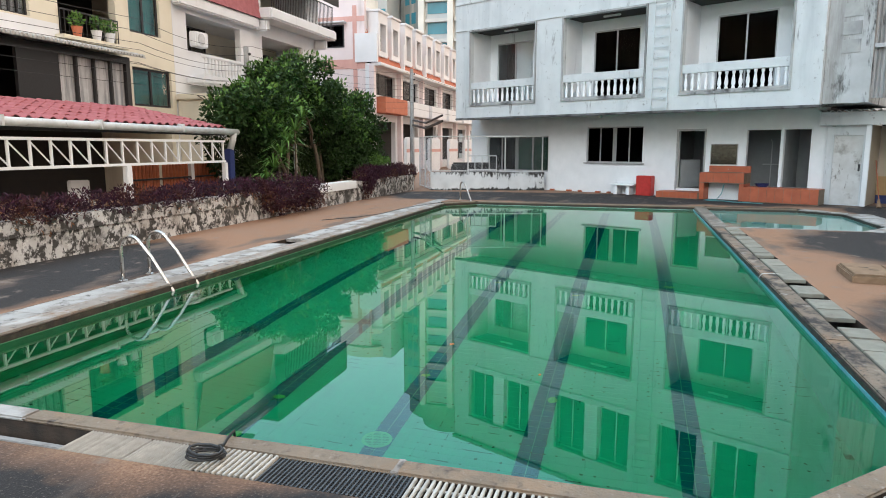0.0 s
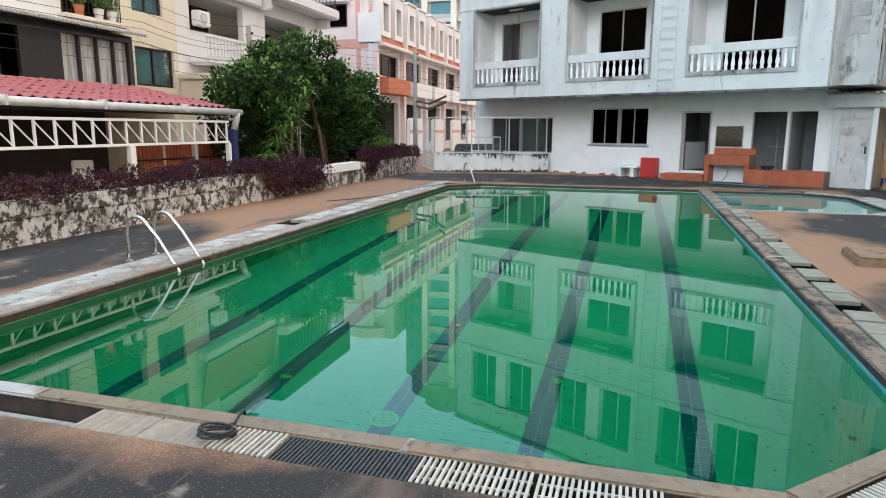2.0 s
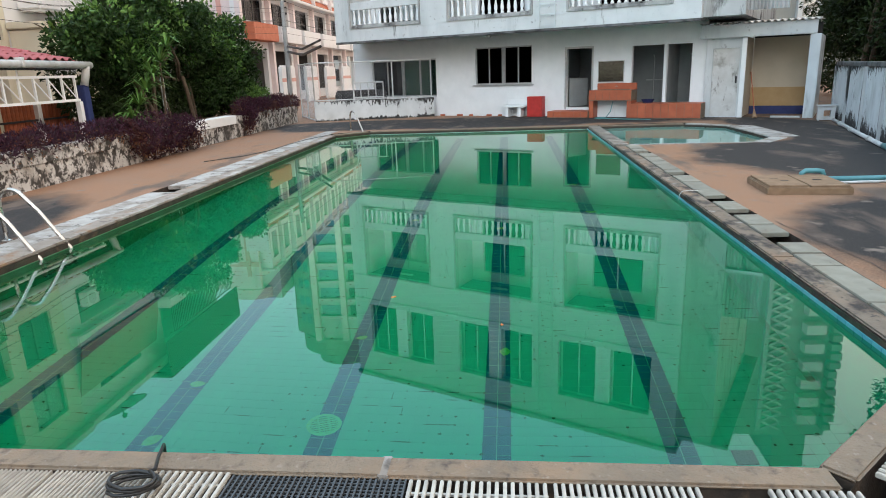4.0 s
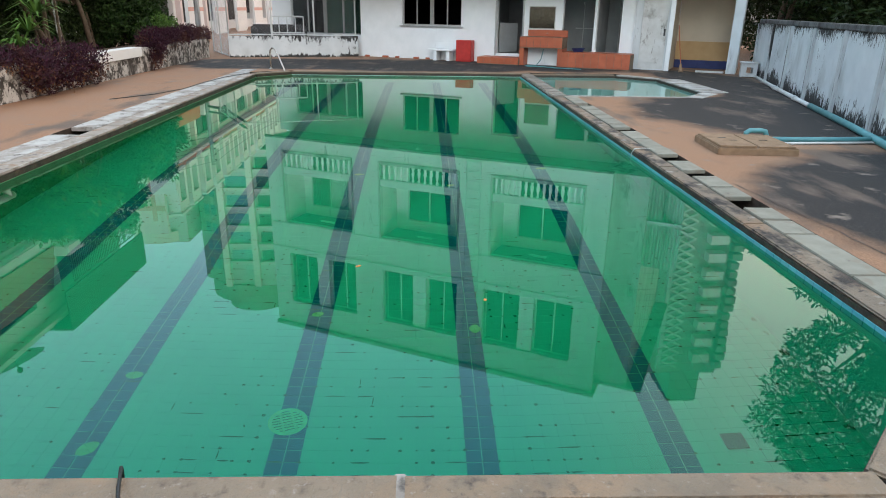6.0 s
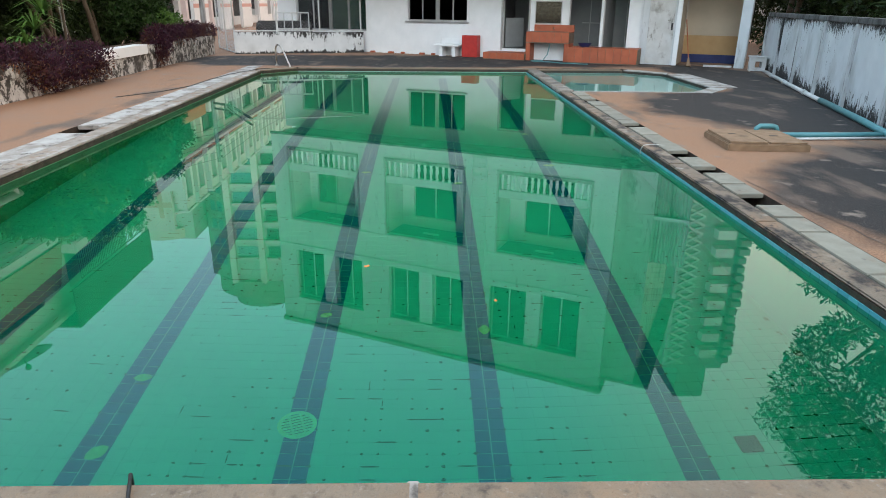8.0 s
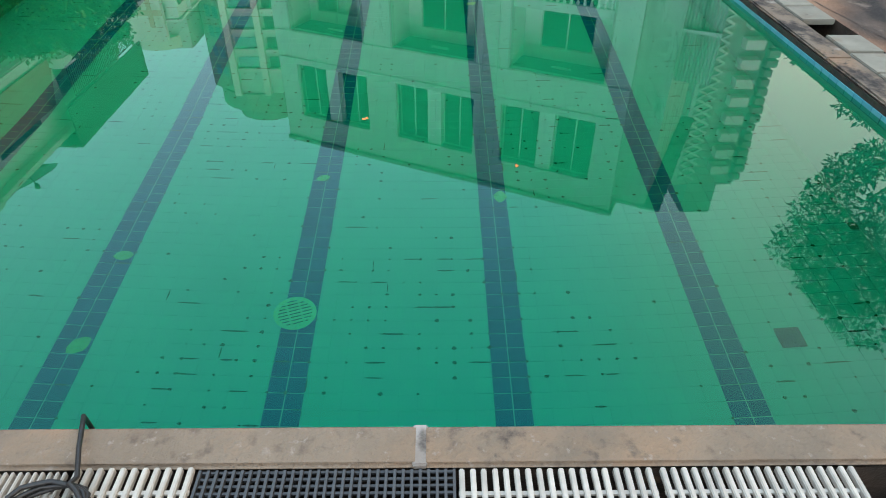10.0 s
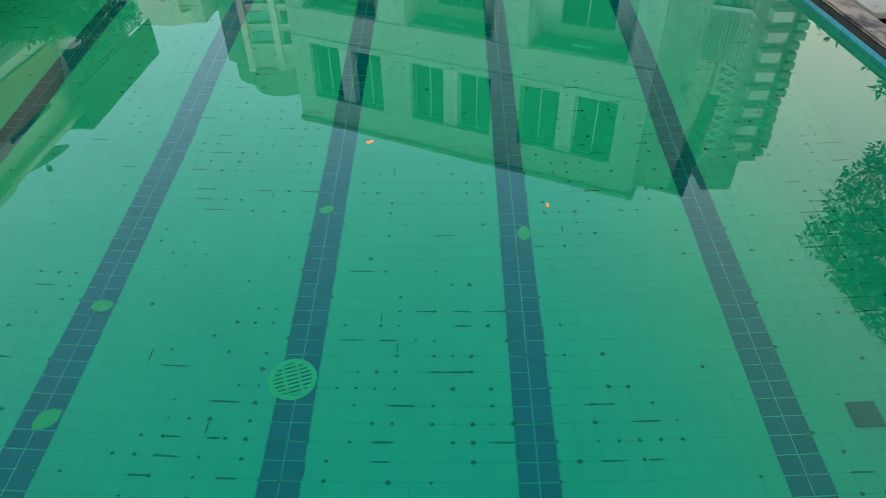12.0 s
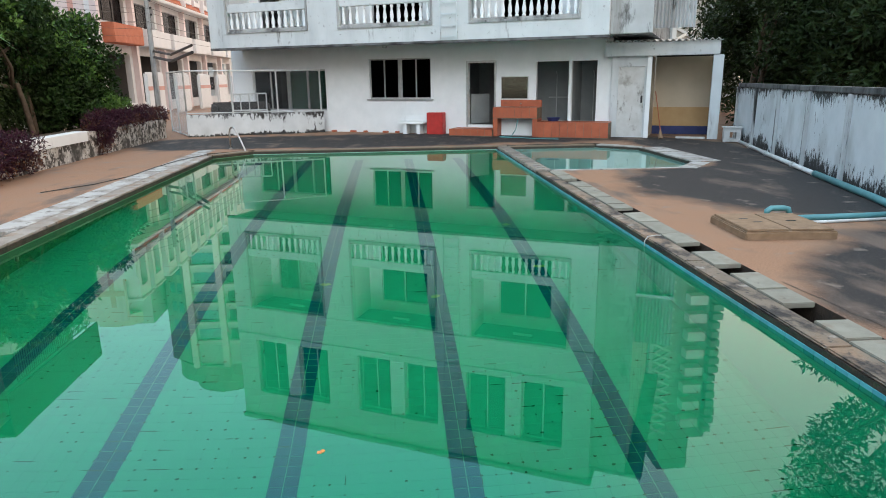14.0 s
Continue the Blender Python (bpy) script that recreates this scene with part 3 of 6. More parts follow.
def coping_run(name, label, a, b, width, pieces, material, top=0.006):
    """Bevelled coping stones from a to b (inner edge, pool on the left hand), with a black nosing under them."""
    a, b = Vector((*a, 0)), Vector((*b, 0))
    t = (b - a).normalized()
    out = Vector((t.y, -t.x, 0))
    run = thing(name, label, "coping", kind="structure")
    ln = (b - a).length
    cut = [0.0] + [ln * (i + random.uniform(-0.12, 0.12)) / pieces for i in range(1, pieces)] + [ln]
    rot = math.degrees(math.atan2(t.y, t.x))
    for s0, s1 in zip(cut, cut[1:]):
        g = 0.0015
        ob = part("coping_stone", boxbm(s0 + g, s1 - g, -width, 0.0, -0.018, top + random.uniform(-0.003, 0.003), bevel=0.0115), material, run)
        ob.matrix_basis = pose(a.x, a.y, 0, 0, 0, rot)
    ob = part("nosing", boxbm(0, ln, -width + 0.01, 0.004, -0.078, -0.019), M_EDGE, run)
    ob.matrix_basis = pose(a.x, a.y, 0, 0, 0, rot)
    return run


coping_run("coping_near", "sandy worn concrete coping along the near pool edge", (-2.35, 0), (0, 0), 0.142, 1, M_COPING)
coping_run("coping_near", "whitewashed worn coping along the near pool edge", (XL, 0), (-2.352, 0), 0.142, 1, M_COPINGW)
coping_run("coping_near", "sandy worn concrete coping along the near pool edge", (0, 0), (1.78, 0), 0.142, 1, M_COPING)
joint = part("cement_joint", boxbm(-0.022, 0.022, -0.141, 0.001, -0.017, 0.0075, bevel=0.004), M_COPINGW)
tagged(joint, "pale cement joint between two coping lengths", "joint", kind="structure")
coping_run("coping_corner", "sandy worn concrete coping across the cut corner", (1.752, 0.012), (XR, 0.95), 0.142, 1, M_COPING)
coping_run("coping_right", "blotchy brown concrete coping with a black edge", (XR, 0.93), (XR, 11.3), 0.19, 5, M_COPINGR)
coping_run("coping_left", "grey-brown concrete coping with whitewash patches and a dark edge", (XL, 15.1), (XL, -0.14), 0.26, 4, M_COPINGG)
coping_run("coping_far", "grey concrete coping along the far pool edge", (XR + 0.3, YF), (-3.35, YF), 0.25, 4, M_COPING)
coping_run("coping_far_corner", "grey concrete coping across the far corner", (-3.35, YF), (XL, 15.15), 0.25, 1, M_COPING)
coping_run("paddling_coping_near", "thin white kerb of the paddling pool", (2.98, 11.35), (5.38, 11.3), 0.12, 2, M_COPINGW)
coping_run("paddling_coping_cut", "white slabs round the paddling pool", (5.38, 11.3), (6.03, 12.08), 0.35, 2, M_COPINGW)
coping_run("paddling_coping_right", "white slabs round the paddling pool", (6.03, 12.08), (6.03, 14.95), 0.6, 6, M_COPINGW)
coping_run("paddling_coping_far_cut", "white slabs round the paddling pool", (6.03, 14.95), (5.2, 15.78), 0.3, 2, M_COPINGW)
coping_run("paddling_coping_far", "dark kerb of the paddling pool", (5.2, 15.78), (2.98, 15.78), 0.2, 3, M_COPING)

# cover plates of the left gutter
run = thing("gutter_cover_left", "whitewashed gutter cover slabs, one missing", "gutter cover", kind="structure")
y = -0.3
while y < 15.2:
    n = random.uniform(1.9, 2.7)
    for a, b in ((y, min(y + n, 6.68)),) if y < 6.68 else ((max(y, 7.2), y + n),):
        if b - a > 0.1:
            part("cover_slab", boxbm(-4.755, -4.375, a + 0.006, b - 0.006, -0.05, 0.003 + random.uniform(-0.004, 0.004), bevel=0.008), M_COPINGW, run)
    y = 7.2 if y < 6.68 <= y + n else y + n
# cover plates of the right gutter, with gaps
for y0, y1 in ((0.95, 1.9), (1.91, 2.74), (2.75, 3.1), (3.11, 3.45), (3.8, 4.15), (4.16, 4.6), (4.86, 5.34), (5.66, 6.1), (6.11, 6.7), (6.71, 7.26), (7.56, 7.85), (7.86, 8.4), (8.41, 8.8), (8.81, 9.3), (9.31, 9.84), (10.16, 10.6), (10.61, 11.18)):
    c = part("gutter_cover", boxbm(-0.127, 0.127, (y0 - y1) / 2 + 0.006, (y1 - y0) / 2 - 0.006, -0.035, 0.008, bevel=0.006), M_COVER)
    c.matrix_world = pose(3.013, (y0 + y1) / 2, random.uniform(-0.003, 0.006), random.uniform(-0.3, 0.3), random.uniform(-0.7, 0.7), random.uniform(-0.5, 0.5))
    tagged(c, "cream plastic gutter cover plate beside the coping", "gutter cover", "gutter covers")
# slatted divider between the pools
div = thing("slatted_divider", "weathered white slatted divider between the two pools", "divider", kind="structure")
part("divider_wall", boxbm(2.70, 2.965, 11.3, 15.8, ZF, -0.1), M_EDGE, div)
for i in range(15):
    a = 11.36 + i * 0.297
    ob = part("plank", boxbm(-0.15, 0.15, 0, 0.19, -0.05, 0.012, bevel=0.012), M_DIVIDER, div)
    ob.matrix_basis = pose(2.835, a, 0, 0, random.uniform(-0.8, 0.8), random.uniform(-1.2, 1.2))


# ---- gratings over the near channel ----
def slat_grate(x0, x1, y0, y1, n, label, at=(0, 0, 0), rz=0.0, tilt=0.0, bars=2):
    g = thing("drain_grate", label, "drain grate", at, rz, "gratings along the near edge")
    step = (x1 - x0) / n
    slat = None
    for i in range(n):
        xa = x0 + step * (i + 0.22)
        if slat is None:
            slat = part("slat", boxbm(0, step * (0.5 if n < 20 else 0.46), y0, y1, -0.022, 0.0, bevel=0.003), M_SLAT, g)
            slat.matrix_basis = pose(xa, 0, 0, 0, 0, 0)
        else:
            share("slat", slat.data, g, pose(xa, 0, 0, 0, 0, random.uniform(-0.3, 0.3)))
    for k in range(bars):
        yy = y0 + (y1 - y0) * (k + 0.7) / (bars + 0.4)
        part("cross_bar", boxbm(x0 + 0.005, x1 - 0.005, yy - 0.006, yy + 0.006, -0.021, -0.012), M_SLAT, g)
    g.matrix_world = pose(*at, tilt, 0, rz)
    return g


slat_grate(-1.83, -1.42, -0.395, -0.148, 20, "white plastic slatted drain grate over the channel")
slat_grate(-1.41, -0.99, -0.395, -0.148, 20, "white plastic slatted drain grate over the channel")
slat_grate(-0.98, -0.63, -0.395, -0.148, 11, "white slatted drain grate lying proud of its neighbours", at=(0, 0.005, 0.012), tilt=1.2)
slat_grate(0.105, 0.67, -0.395, -0.148, 18, "white plastic slatted drain grate with wide slats")
slat_grate(0.68, 1.25, -0.395, -0.148, 19, "white plastic slatted drain grate with wide slats")
slat_grate(1.49, 1.84, -0.385, -0.148, 11, "short white slatted drain grate beside a gap")
slat_grate(0.12, 0.62, -0.42, -0.165, 15, "white slatted drain grate across the cut corner", at=(1.74, 0.0, 0), rz=45.2)
slat_grate(0.64, 1.15, -0.42, -0.165, 15, "white slatted drain grate across the cut corner", at=(1.74, 0.0, 0), rz=45.2)
grid_grate = thing("mesh_grate", "black square-mesh drain grate over the channel", "drain grate", group="gratings along the near edge")
for i in range(31):
    xx = -0.622 + i * 0.72 / 30
    part("rod", boxbm(xx - 0.004, xx + 0.004, -0.395, -0.148, -0.02, -0.002), M_MESH, grid_grate)
for i in range(12):
    yy = -0.393 + i * 0.243 / 11
    part("cross_rod", boxbm(-0.625, 0.1, yy - 0.004, yy + 0.004, -0.019, -0.011), M_MESH, grid_grate)
# second step of the open channel
part("channel_ledge", boxbm(-4.35, -1.2, -0.2, -0.15, -0.3, -0.13, bevel=0.01), M_EDGE, channel)
part("channel_lip", boxbm(-4.35, -1.85, -0.2, -0.155, -0.129, -0.115, bevel=0.004), M_COPINGW, channel)


# ---- pool ladders ----
def pool_ladder(at, rz, label, name="pool_ladder", rails=(0.0, 0.46)):
    lad = thing(name, label, name.replace("_", " "), at, rz)
    for k in rails:
        pts = [(-0.68, 0, 0.0), (-0.68, 0, 0.36)]
        for i in range(9):
            a = math.pi * (1 - i / 8 * 0.74)
            pts.append((-0.53 + 0.15 * math.cos(a), 0, 0.40 + 0.15 * math.sin(a)))
        pts += [(-0.25, 0, 0.31), (-0.03, 0, -0.01), (0.02, 0, -0.07), (0.045, 0, -0.14), (0.05, 0, -0.9)]
        rail = part("rail", tube(bmesh.new(), [(x, k, z) for x, _, z in pts], 0.021, 12), M_STEEL, lad, smooth=True)
        fl = bmesh.new()
        lathe(fl, [(0.05, 0.0), (0.05, 0.01), (0.03, 0.018)], 14)
        ob = part("flange", fl, M_STEEL, rail)
        ob.matrix_basis = pose(-0.68, k, 0)
    for z in (-0.3, -0.55, -0.8) if len(rails) > 1 else ():
        part("tread", boxbm(0.02, 0.1, 0.0, 0.46, z, z + 0.02, bevel=0.005), M_STEEL, lad)
    return lad


pool_ladder((-4.12, 3.40, 0), 0, "stainless steel pool ladder on the whitewashed edge")
pool_ladder((-3.72, 15.98, 0), -45, "single bent stainless steel grab rail at the pool corner", "grab_rail", (0.23,))

# ---- main building ----
BU = -1.524                       # upper storeys stand forward of the ground floor
BO, BR = (1.1, 20.547, 0.0), math.degrees(-0.4537)
hotel = thing("apartment_building", "white three-storey building with balustraded balconies over the pool", "building", BO, BR)
ground_holes = [(-6.42, -3.5, 0.69, 2.03), (-1.88, 0.27, 1.07, 2.31), (1.5, 2.34, 0.29, 2.12), (3.62, 4.57, 0.43, 2.12), (4.66, 5.37, 0.43, 2.12)]
part("ground_floor_wall", pierced(bmesh.new(), -7.25, 5.78, -0.02, 2.714, 0.0, 0.16, ground_holes), M_WHITE2, hotel)
bal = [(-6.06, -3.15), (-2.0, 0.92), (2.12, 5.06)]
up3 = [(-6.05, -3.1), (-1.96, 0.96), (1.92, 5.02)]
holes = [(a, b, 3.2, 5.87) for a, b in bal] + [(a, b, 7.13, 9.16) for a, b in up3]
part("upper_wall", pierced(bmesh.new(), -6.79, 5.85, 2.714, 10.1, BU, BU + 0.18, holes), M_WHITE, hotel)
part("side_wall", boxbm(-7.25, -7.09, 0.162, 9.0, -0.02, 2.714), M_WHITE2, hotel)
part("side_wall", boxbm(-6.79, -6.61, BU + 0.182, 9.0, 2.716, 10.1), M_WHITE, hotel)
part("side_wall", boxbm(5.67, 5.85, BU + 0.182, 9.0, 2.716, 10.1), M_STAINW, hotel)
part("side_wall", boxbm(5.6, 5.776, 0.162, 9.0, -0.02, 2.714), M_WHITE2, hotel)
part("back_wall", boxbm(-7.25, 5.85, 9.002, 9.2, -0.02, 10.1), M_WHITE, hotel)
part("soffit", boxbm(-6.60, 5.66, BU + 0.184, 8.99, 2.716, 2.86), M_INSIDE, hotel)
part("roof", boxbm(-6.85, 5.95, BU - 0.1, 9.3, 10.102, 10.26, bevel=0.02), M_GREYWALL, hotel, "grimy flat roof slab")
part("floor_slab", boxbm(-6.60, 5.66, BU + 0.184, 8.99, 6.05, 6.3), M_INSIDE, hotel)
part("drip_edge", boxbm(-6.8, 5.86, BU - 0.03, BU + 0.1, 2.635, 2.712, bevel=0.012), M_CAP, hotel, "black-stained drip edge under the upper storey")
for z in (5.93, 6.9):
    part("ledge", boxbm(-6.79, 5.85, BU - 0.03, BU - 0.002, z, z + 0.05), M_WHITE, hotel)
bal_win = [(-5.72, -4.05), (-1.53, 0.17), (2.64, 4.35)]
part("balcony_inner_wall", pierced(bmesh.new(), -6.6, 5.66, 2.862, 6.05, -0.3, -0.15, [(a, b, 2.95, 5.53) for a, b in bal_win]), M_WHITE2, hotel)
for i, (a, b) in enumerate(bal_win):
    window(hotel, a, b, 2.95, 5.53, -0.24, pane_mat=None if i else M_GLASS2)
for (a, b) in bal:
    for s, (p, q) in enumerate(((a - 0.14, a - 0.002), (b + 0.002, b + 0.14))):
        part("balcony_side", boxbm(p, q, BU + 0.184, -0.302, 2.862, 6.048), M_WHITE2, hotel)
    part("opening_frame", pierced(bmesh.new(), a - 0.06, b + 0.06, 3.14, 5.93, BU - 0.035, BU - 0.002, [(a, b, 3.2, 5.87)]), M_GREYWALL, hotel, "stained raised frame round the balcony")
    balc = part("balustrade", boxbm(a, b, BU + 0.02, BU + 0.16, 3.76, 4.02, bevel=0.012), M_WHITE, hotel)
    part("base_rail", boxbm(a, b, BU + 0.02, BU + 0.16, 3.2, 3.26, bevel=0.01), M_GREYWALL, balc)
    n = 13 if b - a < 2.93 else 15
    prof = [(0.055, 0.0), (0.055, 0.05), (0.035, 0.07), (0.06, 0.16), (0.055, 0.22), (0.032, 0.36), (0.03, 0.4), (0.05, 0.43), (0.05, 0.5)]
    first = None
    for k in range(n):
        u = a + (b - a) * (k + 0.5) / n
        if first is None:
            bm = bmesh.new()
            first = part("baluster", lathe(bm, prof, 8), M_WHITE2, balc, smooth=True)
            first.matrix_basis = pose(u, BU + 0.09, 3.26)
        else:
            share("baluster", first.data, balc, pose(u, BU + 0.09, 3.26))
    # dark ceiling panel, its shade put into the near-black colour
    part("balcony_ceiling", boxbm(a - 0.13, b + 0.13, BU + 0.19, -0.31, 5.88, 6.046), M_DARK, hotel, "dark balcony ceiling with its shade in the colour")
    part("strip_light", boxbm((a + b) / 2 - 0.3, (a + b) / 2 + 0.3, -1.0, -0.92, 5.82, 5.879, bevel=0.008), M_WHITE2, hotel)
for (a, b) in up3:
    mid = (a + b) / 2
    part("window_pier", boxbm(mid - 0.28, mid + 0.22, BU + 0.1, BU + 0.4, 7.13, 9.16), M_WHITE2, hotel)
    window(hotel, a, mid - 0.29, 7.13, 9.16, BU + 0.35)
    window(hotel, mid + 0.23, b, 7.13, 9.16, BU + 0.35)
# near-black wall behind the upper windows carries the rooms' shade in its colour
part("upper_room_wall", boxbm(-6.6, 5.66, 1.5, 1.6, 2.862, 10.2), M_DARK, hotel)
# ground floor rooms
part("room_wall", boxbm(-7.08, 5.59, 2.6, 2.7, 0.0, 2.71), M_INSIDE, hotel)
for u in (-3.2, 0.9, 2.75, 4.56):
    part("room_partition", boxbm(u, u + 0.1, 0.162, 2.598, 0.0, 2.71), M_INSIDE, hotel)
window(hotel, -1.88, -0.84, 1.07, 2.31, 0.1, w=0.04)
window(hotel, -0.78, 0.27, 1.07, 2.31, 0.1, w=0.04)
part("mullion", boxbm(-0.838, -0.782, 0.05, 0.14, 1.07, 2.31), M_ALU, hotel)
part("sill", boxbm(-1.96, 0.35, -0.06, 0.15, 1.02, 1.068, bevel=0.008), M_ALU, hotel)
window(hotel, -6.42, -5.02, 0.69, 2.03, 0.1, w=0.05)
window(hotel, -5.0, -3.5, 0.69, 2.03, 0.1, w=0.05, pane_mat=M_GLASS2, behind=M_NET)
# pale sheet behind the right-hand pane of the first balcony
part("white_blind", boxbm(-4.88, -4.12, -0.19, -0.18, 3.4, 5.5), M_WHITE2, hotel, "pale sheet behind the glass")
part("door_frame", pierced(bmesh.new(), 1.44, 2.40, 0.22, 2.18, -0.015, -0.002, [(1.5, 2.34, 0.2, 2.12)]), M_ALU, hotel)
dl = part("door_leaf", boxbm(0, 0.78, -0.02, 0.02, 0.3, 1.2, bevel=0.006), M_INSIDE, hotel, "grey lower panel of an open door")
dl.matrix_basis = pose(1.53, 0.2, 0, 0, 0, 62)
part("opening_post", boxbm(4.571, 4.659, -0.02, 0.14, 0.43, 2.2, bevel=0.006), M_WHITE2, hotel)
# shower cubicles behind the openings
# white paint given the darker interior grey to look shaded
part("shower_wall", boxbm(3.0, 5.58, 1.65, 1.72, 0.0, 2.70), M_INSIDE, hotel, "whitewashed shower wall greyed by painted shade")
for u in (3.9, 4.35, 5.05):
    part("shower_pipe", tube(bmesh.new(), [(u, 1.6, 0.0), (u, 1.6, 1.75), (u, 1.45, 1.85)], 0.018, 6), M_PIPEW, hotel)
part("shower_rail", boxbm(3.65, 4.54, 1.59, 1.61, 1.05, 1.08), M_PIPEW, hotel)
# wall ladder on the facade
wlad = thing("wall_ladder", "white iron rung ladder fixed to the facade", "ladder", BO, BR)
for u in (1.22, 1.72):
    part("stile", boxbm(u, u + 0.03, BU - 0.12, BU - 0.08, 2.72, 10.0), M_FENCEWALL, wlad)
    for z in (2.9, 4.4, 5.9, 7.4, 8.9):
        part("wall_bracket", boxbm(u + 0.005, u + 0.025, BU - 0.08, BU - 0.001, z, z + 0.03), M_ALU, wlad)
for k in range(24):
    part("rung", boxbm(1.25, 1.72, BU - 0.112, BU - 0.088, 2.8 + k * 0.3, 2.826 + k * 0.3), M_FENCEWALL, wlad)
# stained wing and rusty sheeting beside it
wing = thing("stained_stair_wing", "grey stained stair wing beside the white facade", "building wing", BO, BR)
part("wing_wall", boxbm(5.853, 6.9, BU + 0.25, 6.0, 2.74, 9.75), M_STAINW, wing)
part("wing_roof", boxbm(5.853, 7.4, BU + 0.2, 6.1, 9.752, 9.85), M_GREYWALL, wing)
for z in (4.0, 4.45, 4.9, 5.35):
    part("vent_block", boxbm(6.2, 6.62, BU + 0.235, BU + 0.248, z, z + 0.33), M_GREYWALL, wing)
def corrugated(u0, u1, p, q, pitch, amp):
    """A corrugated sheet from edge p to edge q, each (y, z)."""
    bm = bmesh.new()
    n = int((u1 - u0) / pitch * 6)
    ps = [((u0 + (u1 - u0) * i / n), amp * math.cos(2 * math.pi * i / 6)) for i in range(n + 1)]
    nrm = Vector((0, -(q[1] - p[1]), q[0] - p[0])).normalized()
    rows_ = [[bm.verts.new(Vector((u, e[0], e[1])) + nrm * w) for u, w in ps] for e in (p, q)]
    for i in range(n):
        bm.faces.new((rows_[0][i], rows_[0][i + 1], rows_[1][i + 1], rows_[1][i]))
    return bm


sheet_ob = part("corrugated_sheet", corrugated(6.9, 7.9, (BU + 0.5, 2.85), (BU + 0.5, 5.6), 0.09, 0.02), M_STAINW, wing, "rusty corrugated cladding")
sheet_ob.modifiers.new("thick", "SOLIDIFY").thickness = 0.012
part("sheet_rail", boxbm(6.9, 7.9, BU + 0.4, BU + 0.46, 4.1, 4.2), M_ALU, wing)

# low wall, chain-link fence on it
def fence_panel(a, b, z0, z1, label):
    a, b = Vector(a), Vector(b)
    f = thing("chain_link_fence", label, "fence")
    n = max(1, round((b - a).length / 1.6))
    for i in range(n + 1):
        p = a.lerp(b, i / n)
        part("post", tube(bmesh.new(), [(p.x, p.y, z0), (p.x, p.y, z1 + 0.03)], 0.025, 8), M_PIPEW, f)
    for z in (z0 + 0.04, z1):
        part("rail", tube(bmesh.new(), [(a.x, a.y, z), (b.x, b.y, z)], 0.02, 6), M_PIPEW, f)
    bm = bmesh.new()
    ln, h, s = (b - a).length, z1 - z0 - 0.04, 0.11
    k = -h
    while k < ln:
        for sg in (1, -1):
            p0, p1 = (k, 0.0), (k + h, h)
            s0, s1 = max(0, -k), min(h, ln - k)
            if s1 > s0:
                za, zb = (s0, s1) if sg > 0 else (h - s0, h - s1)
                pa, pb = a.lerp(b, (k + s0) / ln), a.lerp(b, (k + s1) / ln)
                tube(bm, [(pa.x, pa.y, z0 + 0.04 + za), (pb.x, pb.y, z0 + 0.04 + zb)], 0.002, 3, False)
        k += s
    part("wire_mesh", bm, M_ALU, f)
    return f


LW0, LW1 = Vector((-6.25, 20.65)), Vector((-2.12, 21.75))
t = math.degrees(math.atan2(LW1.y - LW0.y, LW1.x - LW0.x))
lw = part("low_wall", boxbm(0, (LW1 - LW0).length, 0, 0.15, -0.02, 0.68, bevel=0.01), M_MOULDLOW)
lw.matrix_world = pose(LW0.x, LW0.y, 0, 0, 0, t)
tagged(lw, "low whitewashed wall with black mould streaks", "wall", kind="structure")
fence_panel((LW0.x, LW0.y + 0.08), (LW1.x - 0.1, LW1.y + 0.05), 0.68, 2.0, "chain-link fence on white posts over the low wall")
fence_panel((-7.6, 23.5), (LW0.x, LW0.y + 0.08), 0.0, 2.0, "chain-link fence on white posts beside the lane")

# shed and doors at the right end of the ground floor
shed = thing("lean_to", "white lean-to with a beige back wall beside the building", "lean-to", BO, BR)
part("fascia", boxbm(5.62, 8.55, -0.28, -0.13, 2.2, 2.56, bevel=0.015), M_WHITE, shed, "white fascia with flaking paint")
part("corrugated_roof", corrugated(5.6, 8.6, (-0.36, 2.59), (2.2, 2.7), 0.16, 0.03), M_PIPEW, shed).modifiers.new("thick", "SOLIDIFY").thickness = 0.015
part("post", boxbm(6.74, 6.86, -0.2, -0.08, -0.02, 2.198, bevel=0.008), M_WHITE2, shed)
part("door_surround", pierced(bmesh.new(), 5.78, 6.739, -0.02, 2.198, -0.1, 0.0, [(5.97, 6.68, 0.02, 1.93)]), M_WHITE, shed)
bm = pierced(bmesh.new(), 5.972, 6.678, 0.025, 1.925, -0.07, -0.03, [])
dr = part("panel_door", bm, M_DOOR, shed, "scuffed white panel door, closed")
for z0, z1 in ((0.2, 0.85), (0.98, 1.2), (1.3, 1.8)):
    part("panel", boxbm(6.07, 6.58, -0.086, -0.0702, z0, z1, bevel=0.006), M_DOOR, dr)
part("padlock_hasp", boxbm(6.6, 6.65, -0.1, -0.0705, 0.95, 1.15, bevel=0.008), M_IRON, dr)
part("back_wall", boxbm(6.86, 8.6, 1.3, 1.4, 0.78, 2.2), M_BEIGE, shed, "beige painted upper wall")
part("tan_dado", boxbm(6.86, 8.6, 1.298, 1.4, 0.24, 0.778), M_TAN, shed)
part("blue_skirting", boxbm(6.86, 8.6, 1.29, 1.4, -0.02, 0.238), M_BLUEP, shed)
# near-black strip below the roof, shade put into the colour
part("back_top", boxbm(6.86, 8.6, 1.296, 1.4, 2.202, 2.55), M_DARK, shed)
part("end_wall", boxbm(8.4, 8.66, -0.25, 2.2, -0.02, 2.198, bevel=0.015), M_FENCEWALL, shed)
